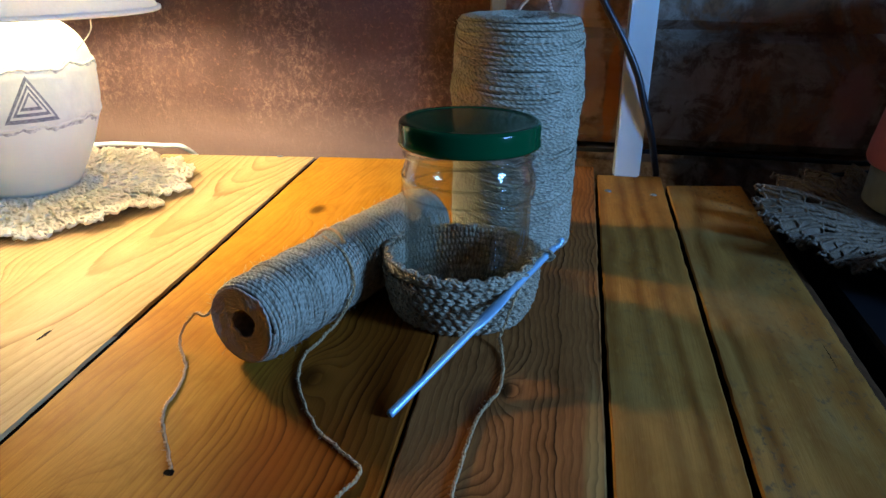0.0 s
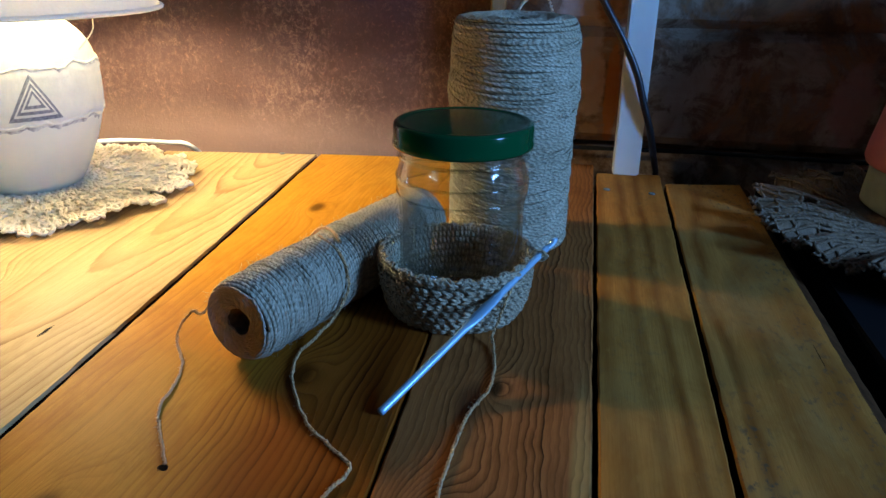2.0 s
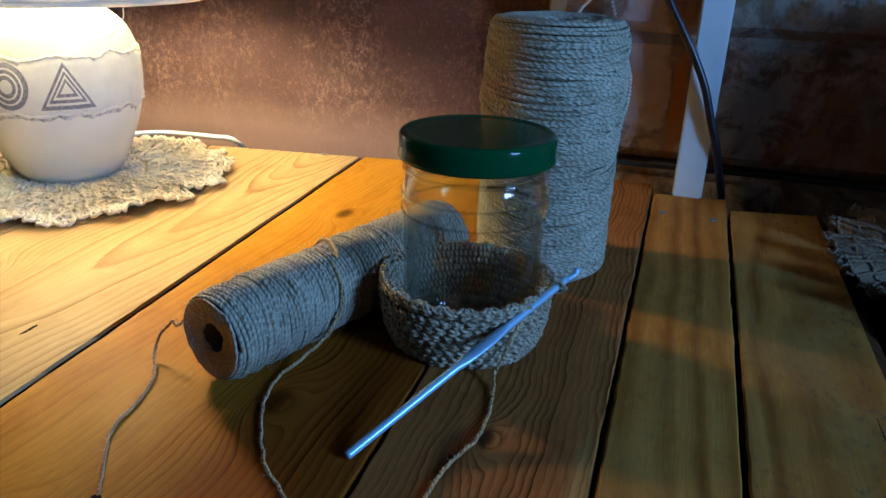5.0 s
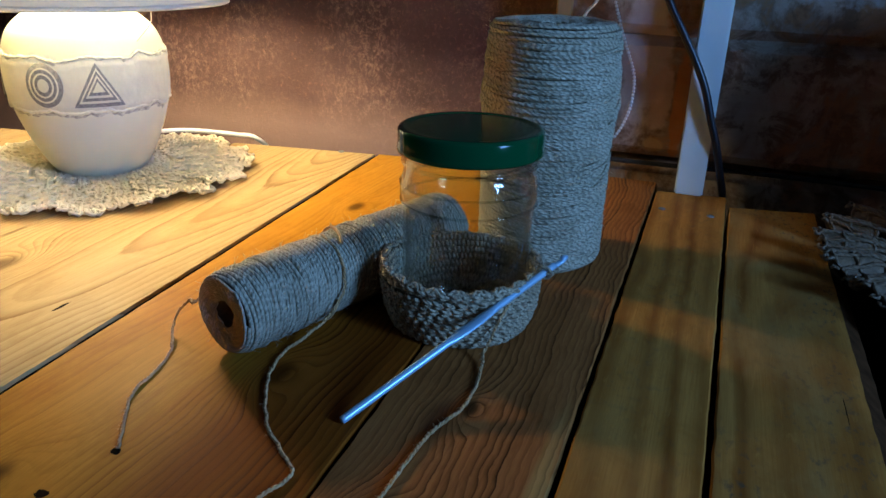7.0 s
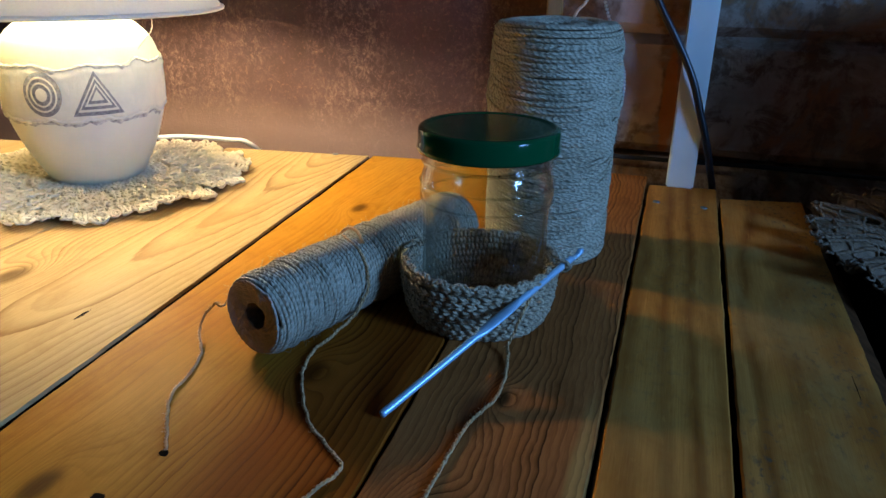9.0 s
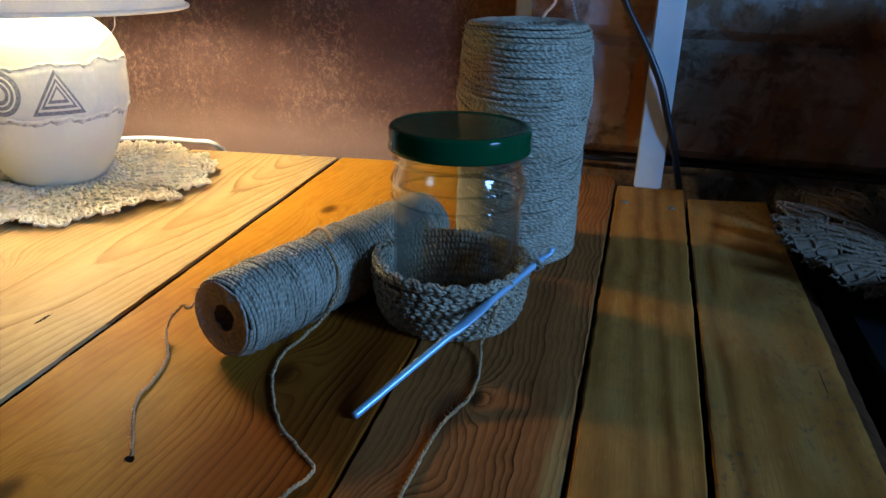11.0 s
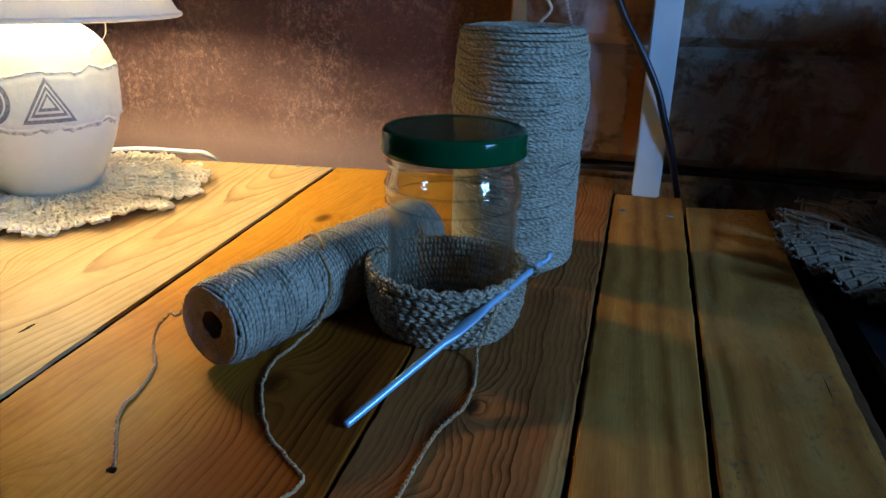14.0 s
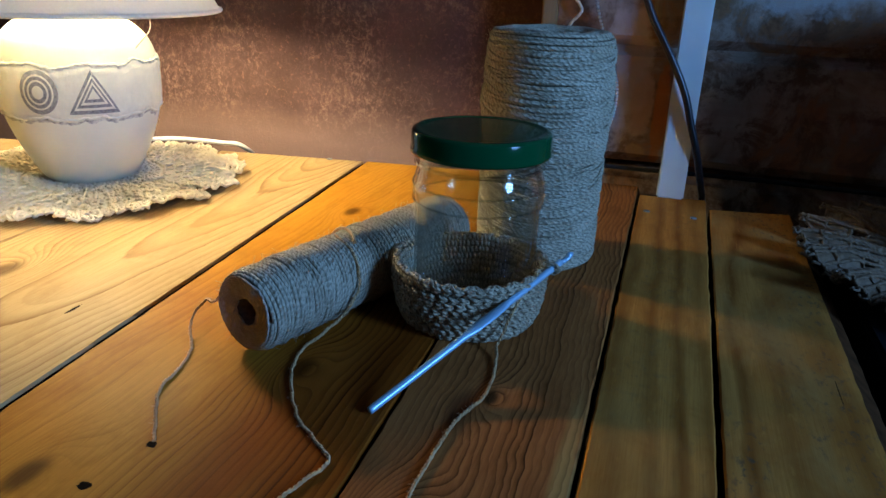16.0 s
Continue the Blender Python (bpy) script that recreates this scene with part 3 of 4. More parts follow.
for sx, sy in ((0.05, 0.70), (0.093, 0.696)):
    bm = lathe_bm([(0.0, 0.0006), (0.0012, 0.0006), (0.0014, 0.0012), (0.003, 0.0013), (0.0034, 0.0004)], 20, (sx, sy))
    part("screw", bm, STEEL, screw_plank, "dark countersunk screw head")
part("screw", lathe_bm([(0.0, 0.0006), (0.0012, 0.0006), (0.0014, 0.0012), (0.003, 0.0013), (0.0034, 0.0004)], 20, (-0.311, 0.752)), STEEL, table)
for lx, ly in ((-0.76, -0.08), (-0.76, 0.58), (0.12, -0.08), (0.12, 0.66)):
    part("leg", box_bm((lx, ly, FLOOR_Z), (lx + 0.05, ly + 0.05, -THICK), 0.003), PINE_DARK, table)
for ly in (0.0, 0.60):
    part("batten", box_bm((-0.79, ly, -THICK - 0.03), (0.18, ly + 0.045, -THICK - 0.001), 0.002), PINE_DARK, table)

# added near-black box: the dark gap beside the table, and a doily rest
chest = thing("chest", "near-black box added for the dark gap beside the plank table", "chest")
part("lid", box_bm((0.205, 0.15, -0.022), (0.72, 0.775, -0.004), 0.003), DARK_FILL, chest)
part("body", box_bm((0.215, 0.16, FLOOR_Z), (0.71, 0.77, -0.0225), 0.003), DARK_FILL, chest)

# ---- the glass jar in its crocheted cover ----
JAR = (-0.0495, 0.4245)
jar = thing("glass_jar", "clear glass jar with a green screw lid, empty", "jar", (JAR[0], JAR[1], 0))
outer = [(0.0, 0.0065), (0.030, 0.0055), (0.0365, 0.0075), (0.0388, 0.014), (0.0390, 0.040), (0.0390, 0.072), (0.0400, 0.0785), (0.0409, 0.0835), (0.0409, 0.0885), (0.0400, 0.0930), (0.0385, 0.0985), (0.0378, 0.102), (0.0378, 0.116)]
inner = [(0.0362, 0.116), (0.0362, 0.102), (0.0375, 0.096), (0.0390, 0.089), (0.0388, 0.083), (0.0374, 0.077), (0.0371, 0.070), (0.0371, 0.020), (0.0350, 0.0135), (0.025, 0.0125), (0.0, 0.0145)]
o = smooth_profile(outer, 4)
i_ = smooth_profile(inner, 4)
prof = [(abs(r), zz) for r, zz in np.vstack([o, i_])]
part("glass_body", lathe_bm(prof, 96), GLASS, jar, "clear glass", True)
lid_prof = [(0.0, 0.1229), (0.034, 0.1229), (0.0368, 0.1228), (0.0376, 0.1232), (0.0392, 0.1236), (0.0405, 0.1234), (0.0417, 0.1227), (0.0424, 0.1213), (0.0424, 0.1147), (0.0428, 0.1121), (0.0430, 0.1103), (0.0424, 0.1092), (0.0416, 0.1092), (0.0413, 0.1103), (0.0410, 0.1195), (0.0, 0.1200)]
part("lid", lathe_bm(lid_prof, 96), GREEN_LID, jar, "green lacquered metal lid", True)
for k in range(4):
    a0 = k * math.pi / 2 + 0.4
    s = Strands()
    s.tube([(0.0381 * math.cos(a0 + t), 0.0381 * math.sin(a0 + t), 0.1035 + 0.004 * t) for t in np.linspace(0, 1.1, 16)], 0.0007, 6)
    s.build("thread", GLASS, jar)

s = Strands()
s.tube([(0.0392 * math.cos(t), 0.0392 * math.sin(t), 0.1030) for t in np.linspace(0, 2 * math.pi, 72, endpoint=False)], 0.0012, 8, True)
s.build("neck_ring", GLASS, jar)
for rr, zz in ((0.0406, 0.0905), (0.0404, 0.0800)):
    s = Strands()
    s.tube([(rr * math.cos(t), rr * math.sin(t), zz) for t in np.linspace(0, 2 * math.pi, 80, endpoint=False)], 0.0008, 8, True)
    s.build("shoulder_ring", GLASS, jar)
COVER = (-0.0525, 0.4245)
cover = thing("jar_cover", "half-finished crocheted jute cover round the jar", "crochet cover", (COVER[0], COVER[1], 0))


def cover_r(zz):
    return 0.0405 + 0.0082 * (1 - math.exp(-zz / 0.012))


s = Strands()
inside = Strands()
ROWS_N, STITCH, RH = 8, 48, 0.0047
w = 2 * math.pi / STITCH
for row in range(ROWS_N):
    for k in range(STITCH):
        th = w * (k + 0.42 * row + random.uniform(-0.12, 0.12))
        zb = 0.0012 + (row + 0.35 * math.sin(th + 1.0) * min(1, row) * (row < ROWS_N - 1)) * RH + random.uniform(-0.0003, 0.0003)
        # the two legs of a stitch meet in a sideways V
        for lo, hi, fat in ((0.0039, 0.0023, 0.00115), (0.0002, 0.0019, 0.00105)):
            push = random.uniform(-0.0003, 0.0006)
            pts = []
            for t in (0, 0.3, 0.6, 1.0):
                zz = zb + lo + (hi - lo) * t
                a = th + w * (1.15 * t - 0.55)
                r = cover_r(zz) + (0.0014 + push) * math.sin(math.pi * (0.12 + 0.76 * t)) - 0.0003
                pts.append((r * math.cos(a), r * math.sin(a), zz))
            s.tube(smooth_profile(pts, 2), np.array([0.7, 0.9, 1.05, 1.15, 1.1, 0.95, 0.7]) * fat, 6)
        for side, fat in ((-0.25, 0.0013), (0.25, 0.0011)):
            pts = []
            for t in (0, 0.5, 1.0):
                zz = zb + 0.0004 + t * RH * 0.9
                a = th + w * (side + 0.12 * (t - 0.5))
                r = cover_r(zz) - 0.0022 - 0.0009 * math.sin(math.pi * t)
                pts.append((r * math.cos(a), r * math.sin(a), zz))
            inside.tube(smooth_profile(pts, 2), np.array([0.6, 1.0, 1.2, 1.0, 0.6]) * fat, 6)
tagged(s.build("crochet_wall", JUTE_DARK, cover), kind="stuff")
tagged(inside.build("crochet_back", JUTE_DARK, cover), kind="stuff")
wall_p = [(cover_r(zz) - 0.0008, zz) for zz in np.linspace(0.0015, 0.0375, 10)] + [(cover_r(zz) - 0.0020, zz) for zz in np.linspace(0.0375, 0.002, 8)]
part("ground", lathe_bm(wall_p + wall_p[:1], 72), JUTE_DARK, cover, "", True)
s = Strands()
for ph in (0, math.pi):
    pts = []
    for t in np.linspace(0, 2 * math.pi, 400, endpoint=False):
        q = t * STITCH / 1.0 + ph
        r = cover_r(0.043) - 0.0006 + 0.0014 * math.cos(q)
        pts.append((r * math.cos(t), r * math.sin(t), 0.0395 + 0.0009 * math.sin(q * 0.5) + 0.0012 * math.sin(t * 2 + 1)))
    s.tube(pts, 0.0011, 6, True)
s.build("rim", JUTE_DARK, cover)


# ---- twine packages ----
def wound(radius_at, length, strand, parent, mat, end_mat, seed, hole, front, tilt, arcs, loose):
    """A spool wound along local z from 0 to length: a close helix under crossing tilted turns."""
    rng = random.Random(seed)
    core = [(0.0, 0.001)] + [(radius_at(q) - strand * 0.9, min(max(q, 0.0035), length - 0.0035)) for q in np.linspace(0, length, 20)] + [(hole, length - 0.0045), (hole, length * 0.3), (0.0, length * 0.3)]
    if hole > 0.0079 and end_mat is not mat:
        core = [(0.0, length * 0.6), (hole, length * 0.6), (hole, 0.0045)] + core[1:]
    part("core", lathe_bm(core, 48), DARK_CORE, parent, "", True)
    s = Strands()
    pitch = strand * 2.05
    turns = int(length / pitch)
    seg = 46
    pts = []
    for k in range(turns * seg):
        th = 2 * math.pi * k / seg
        zz = length * k / (turns * seg)
        calm = min(1, 4 * zz / length, 4 * (1 - zz / length)) ** 1.5
        zt = zz - calm * tilt * 0.5 * math.cos(th - front) + 0.0007 * noise.noise(Vector((th * 0.9, seed, 0)))
        r = radius_at(zt) - strand * 0.35 + 0.0006 * noise.noise(Vector((math.cos(th) * 2, math.sin(th) * 2 + seed, zz * 260)))
        pts.append((r * math.cos(th), r * math.sin(th), min(max(zt, strand), length - strand * 0.5)))
    s.tube(pts, strand, 6)
    for k in range(arcs):
        z0, way = rng.uniform(0.02, 0.98) * length, (rng.uniform(0.3, 1.3) if rng.random() < 0.85 else -0.5)
        span, th0 = rng.uniform(1.6, 4.2), rng.uniform(0, 6.283)
        lift = rng.uniform(0.1, loose) * strand
        a = tilt * way * rng.uniform(0.7, 1.3) * min(1, 7 * z0 / length, 7 * (1 - z0 / length))
        pts = []
        for t in np.linspace(0, 1, 50):
            th = th0 + span * t
            zt = min(max(z0 - a * math.cos(th - front), strand), length - strand)
            r = radius_at(zt) - strand * 0.9 + (strand * 0.9 + lift) * min(1, 5 * t, 5 * (1 - t)) + 0.0003 * noise.noise(Vector((th * 4, k * 1.7, 0)))
            pts.append((r * math.cos(th), r * math.sin(th), zt))
        s.tube(pts, strand * rng.uniform(0.85, 1.05), 6)
    tagged(s.build("winding", mat, parent), kind="stuff")
    for zz in (length, 0.0):
        e = Strands()
        pts = []
        r1 = radius_at(zz) - strand * 0.3
        thin = strand * 0.6
        tt = int((r1 - hole) / (thin * 1.5))
        for k in range(tt * 40):
            th = 2 * math.pi * k / 40
            r = hole + (r1 - hole) * k / (tt * 40)
            dome = -0.0015 * (1 - (r - hole) / (r1 - hole)) * (1 if zz > 0 else -1)
            pts.append((r * math.cos(th), r * math.sin(th), zz + dome + 0.0013 * noise.noise(Vector((math.cos(th) * 3, math.sin(th) * 3, r * 160)))))
        e.tube(pts, thin, 6)
        e.build("end_winding", end_mat, parent)
    f = Strands()
    for k in range(520):
        th, zz = rng.uniform(0, 6.28), rng.uniform(0.01, 0.99) * length
        r = radius_at(zz) + strand * 0.6
        d = rng.uniform(0.0015, 0.0048)
        a, up = rng.uniform(-0.12, 0.12), rng.uniform(-0.005, 0.005)
        f.tube([(r * math.cos(th), r * math.sin(th), zz), ((r + d * 0.6) * math.cos(th + a * 0.5), (r + d * 0.6) * math.sin(th + a * 0.5), zz + up * 0.6), ((r + d) * math.cos(th + a), (r + d) * math.sin(th + a), zz + up)], 0.0001, 3)
    tagged(f.build("fuzz", mat, parent), kind="stuff")


def cone_radius(zz):
    return float(np.interp(zz, [0, 0.004, 0.09, 0.106, 0.118, 0.135, 0.160, 0.169, 0.173], [0.0425, 0.0448, 0.0452, 0.0462, 0.0480, 0.0466, 0.0450, 0.0440, 0.0428]))


tall = thing("twine_spool", "tall upright spool of natural jute twine on the table", "twine spool", (-0.0325, 0.5535, 0.0))
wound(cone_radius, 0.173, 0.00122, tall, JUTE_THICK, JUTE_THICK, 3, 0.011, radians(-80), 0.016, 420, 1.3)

ROLL_R, ROLL_LEN = 0.0250, 0.1955


def roll_radius(zz):
    return float(np.interp(zz, [0, 0.005, 0.04, 0.088, 0.096, 0.13, 0.194, 0.2], [ROLL_R - 0.003, ROLL_R - 0.0014, ROLL_R - 0.0008, ROLL_R - 0.0012, ROLL_R, ROLL_R - 0.0002, ROLL_R - 0.0008, ROLL_R - 0.003]))


ROLL_A, ROLL_DIR = (-0.1577, 0.3262), radians(71.8)
roll = thing("twine_spool", "small spool of jute twine lying on its side", "twine spool", (ROLL_A[0], ROLL_A[1], ROLL_R + 0.0008))
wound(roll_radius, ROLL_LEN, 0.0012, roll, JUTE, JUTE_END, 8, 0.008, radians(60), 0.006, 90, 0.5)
roll.rotation_euler = (radians(-90), 0, ROLL_DIR - radians(90))

turn = []
for t in np.linspace(0.2, 5.2, 60):
    zz = 0.078 - 0.016 * math.cos(t - 0.6)
    r = roll_radius(zz) + 0.0022
    turn.append((r * math.cos(t), r * math.sin(t), zz))
strand_object("loose_turn", turn, 0.0011, JUTE_YARN, roll, "", 6, 2)

# ---- crochet hook leaning on the cover ----
HOOK_A, HOOK_B = Vector((-0.0675, 0.2935, 0.0024)), Vector((0.0105, 0.438, 0.0475))
hook = thing("crochet_hook", "pale blue-grey aluminium crochet hook leaning on the cover", "crochet hook")
axis_x = (HOOK_B - HOOK_A).normalized()
side_y = axis_x.cross(Vector((0, 0, 1))).normalized()
up_z = side_y.cross(axis_x)
hook_m = Matrix.Translation(HOOK_A) @ Matrix((axis_x, side_y, up_z)).transposed().to_4x4()
HOOK_L = (HOOK_B - HOOK_A).length


def loft(sections, n=20):
    """Sections: (x, z offset, half width y, half height z)."""
    bm = bmesh.new()
    rings = [[bm.verts.new((x, hw * math.cos(2 * math.pi * i / n), zo + hh * math.sin(2 * math.pi * i / n))) for i in range(n)] for x, zo, hw, hh in sections]
    for a, b in zip(rings, rings[1:]):
        for i in range(n):
            bm.faces.new((a[i], a[(i + 1) % n], b[(i + 1) % n], b[i]))
    bm.faces.new(rings[0])
    bm.faces.new(rings[-1][::-1])
    return bm


R = 0.0021
shaft = loft([(0, 0, 0.0012, 0.0012), (0.0006, 0, 0.002, 0.002), (0.0018, 0, R, R), (0.070, 0, R, R), (0.076, 0, 0.0031, 0.0019), (0.083, 0, 0.0036, 0.0015), (0.095, 0, 0.0036, 0.0015), (0.102, 0, 0.0031, 0.0018), (0.108, 0, R, R),
              (HOOK_L - 0.016, 0, R, R), (HOOK_L - 0.0125, 0, 0.0021, 0.0021)])
sh = part("shaft", shaft, ANODISED, hook, "", True)
sh.matrix_local = hook_m
head = loft([(HOOK_L - 0.0125, 0, 0.0021, 0.0021), (HOOK_L - 0.0095, -0.0008, 0.0018, 0.0013), (HOOK_L - 0.0055, -0.0008, 0.0019, 0.0014), (HOOK_L - 0.0048, 0.0, 0.0021, 0.0022), (HOOK_L - 0.0025, 0, 0.0019, 0.0019), (HOOK_L - 0.0006, -0.0002, 0.001, 0.001), (HOOK_L, -0.0002, 0.0004, 0.0004)])
hd = part("hook_head", head, ANODISED, hook, "", True)
hd.matrix_local = hook_m
loop_c = hook_m @ Vector((HOOK_L - 0.021, 0, 0))
lp = [loop_c + (side_y * math.cos(t) + up_z * math.sin(t)) * 0.0037 + axis_x * 0.0016 * math.cos(t) for t in np.linspace(0, 2 * math.pi, 14)]
loop = strand_object("yarn_loop", [tuple(p) for p in lp] + [(-0.0085, 0.4185, 0.040), (-0.0095, 0.4215, 0.0385)], 0.0011, JUTE_DARK)
tagged(loop, "loop of jute yarn caught round the crochet hook", "yarn")

# ---- loose yarn on the table ----
end_yarn = yarn_object("yarn_tail", [(-0.178, 0.334, 0.030), (-0.183, 0.3325, 0.0255), (-0.1950, 0.3440, 0.0200), (-0.2010, 0.3400, 0.0120), (-0.2020, 0.3350, 0.0050), (-0.1885, 0.316, 0.0012), (-0.182, 0.2945, 0.0012), (-0.179, 0.277, 0.0012), (-0.1685, 0.2595, 0.0012), (-0.159, 0.2465, 0.0012), (-0.1525, 0.2375, 0.0010)], 0.0005, JUTE_YARN)
tagged(end_yarn, "thin jute yarn end trailing from the lying spool", "yarn")
work = yarn_object("working_yarn", [(-0.135, 0.398, 0.0522), (-0.1205, 0.391, 0.046), (-0.1125, 0.3845, 0.034), (-0.1115, 0.379, 0.024), (-0.117, 0.369, 0.0115), (-0.1255, 0.353, 0.0035), (-0.1295, 0.342, 0.0013), (-0.1245, 0.319, 0.0013), (-0.111, 0.2935, 0.0013), (-0.097, 0.2755, 0.0013), (-0.0815, 0.263, 0.0013), (-0.0715, 0.2545, 0.0013), (-0.0705, 0.246, 0.0013), (-0.0755, 0.232, 0.0013), (-0.081, 0.205, 0.0013), (-0.070, 0.16, 0.0013), (-0.045, 0.15, 0.0013), (-0.028, 0.19, 0.0013), (-0.028, 0.244, 0.0013),
                                     (-0.027, 0.265, 0.0013), (-0.0265, 0.282, 0.0013), (-0.0238, 0.305, 0.0013), (-0.0175, 0.325, 0.0013), (-0.0165, 0.342, 0.0013), (-0.0185, 0.362, 0.0013), (-0.0215, 0.3775, 0.004), (-0.0195, 0.3825, 0.012), (-0.0145, 0.391, 0.026), (-0.0085, 0.4065, 0.039)], 0.00056, JUTE_YARN)
tagged(work, "working jute yarn looping over the table to the cover", "yarn")


# ---- doilies ----
def doily(name, label, at, R, seed, ruffle, scallops, mat, lift=0.0022):
    rng = random.Random(seed)
    d = thing(name, label, "doily", at)
    yr = 0.0017

    def zed(r, th):
        return lift + ruffle * (max(0, r / R - 0.3) ** 1.5) * (0.9 + 0.9 * math.sin(th * scallops / 2 + seed) + 0.5 * math.sin(th * 5 + 2 * seed)) + 0.0018 * (1 + noise.noise(Vector((math.cos(th) * r * 90, math.sin(th) * r * 90, seed))))

    def edge(r, th):
        k = max(0, r / R - 0.62) / 0.38
        return r * (1 + 0.11 * k * (abs(math.sin(th * scallops / 2)) - 0.6))

    # the closed middle of the round
    bm = bmesh.new()
    ringv = [[bm.verts.new((edge(R * f, 2 * math.pi * i / 120) * math.cos(2 * math.pi * i / 120), edge(R * f, 2 * math.pi * i / 120) * math.sin(2 * math.pi * i / 120), zed(R * f, 2 * math.pi * i / 120) - up)) for i in range(120)] for f, up in ((0.04, 0), (0.15, 0), (0.3, 0), (0.4, 0), (0.5, 0), (0.6, 0), (0.7, 0), (0.8, 0), (0.88, 0), (0.93, 0.0002), (0.93, 0.0012), (0.8, 0.0012), (0.6, 0.0012), (0.3, 0.0012), (0.04, 0.0012))]
    for a, b2 in zip(ringv, ringv[1:] + ringv[:1]):
        for i in range(120):
            bm.faces.new((a[i], a[(i + 1) % 120], b2[(i + 1) % 120], b2[i]))
    part("crochet_ground", bm, mat, d, "", True)
    s = Strands()
    n_rings = int(R / 0.0047)
    for k in range(2, n_rings + 1):
        r = R * k / n_rings
        if 0.45 < r / R < 0.9 and k % 2:
            continue
        pts = []
        m = max(40, int(r * 2 * math.pi / 0.0022))
        for q in range(m):
            th = 2 * math.pi * q / m
            rr = edge(r, th) + 0.0009 * math.sin(th * m / 3.0) + rng.uniform(-0.0004, 0.0004)
            pts.append((rr * math.cos(th), rr * math.sin(th), zed(rr, th) + 0.0008 * math.cos(th * m / 3.0)))
        s.tube(pts, yr, 5, True)
    tagged(s.build("crochet_round", mat, d), kind="stuff")
    c = Strands()
    for k in range(2, n_rings):
        r0, r1 = R * k / n_rings, R * (k + (2 if 0.45 < k / n_rings < 0.86 else 1)) / n_rings
        if 0.45 < k / n_rings < 0.9 and k % 2:
            continue
        step = (0.0056 if k / n_rings < 0.5 else 0.0078) * (1.2 if ruffle > 0.005 else 1.0)
        m = int(2 * math.pi * r0 / step)
        for q in range(m):
            th = 2 * math.pi * (q + rng.uniform(-0.2, 0.2)) / m
            t2 = th + rng.uniform(-0.02, 0.02) + (0.35 if q % 2 else -0.35) * step / (r0 + 0.01)
            pts = []
            for t in (0, 0.5, 1):
                a, rr = th + (t2 - th) * t, r0 + (r1 - r0) * t
                rr = edge(rr, a)
                pts.append((rr * math.cos(a), rr * math.sin(a), zed(rr, a) + 0.0016 * math.sin(math.pi * t) + 0.0004))
            c.tube(smooth_profile(pts, 2), yr * rng.uniform(0.8, 1.15), 5)
    tagged(c.build("crochet_mesh", mat, d), kind="stuff")
    b = Strands()
    m = int(2 * math.pi * R / 0.0092)
    for q in range(m):
        th = 2 * math.pi * (q + rng.uniform(-0.25, 0.25)) / m
        r = edge(R, th)
        w = rng.uniform(0.0042, 0.0062)
        loop_pts = []
        for t in np.linspace(0, 2 * math.pi, 9)[:-1]:
            rr, a = r + w * 0.55 + w * 0.8 * math.cos(t), th + w * 0.75 * math.sin(t) / r
            loop_pts.append((rr * math.cos(a), rr * math.sin(a), zed(r, th) + 0.0012 * math.sin(2 * t + q) + rng.uniform(-0.0003, 0.001)))
        b.tube(loop_pts, yr * 0.95, 5, True)
    tagged(b.build("picot_edge", mat, d), kind="stuff")
    return d


LAMP = (-0.490, 0.580)
doily("doily", "round natural jute doily with a scalloped edge", (LAMP[0], LAMP[1], 0.0), 0.136, 2, 0.0050, 17, JUTE_PALE)


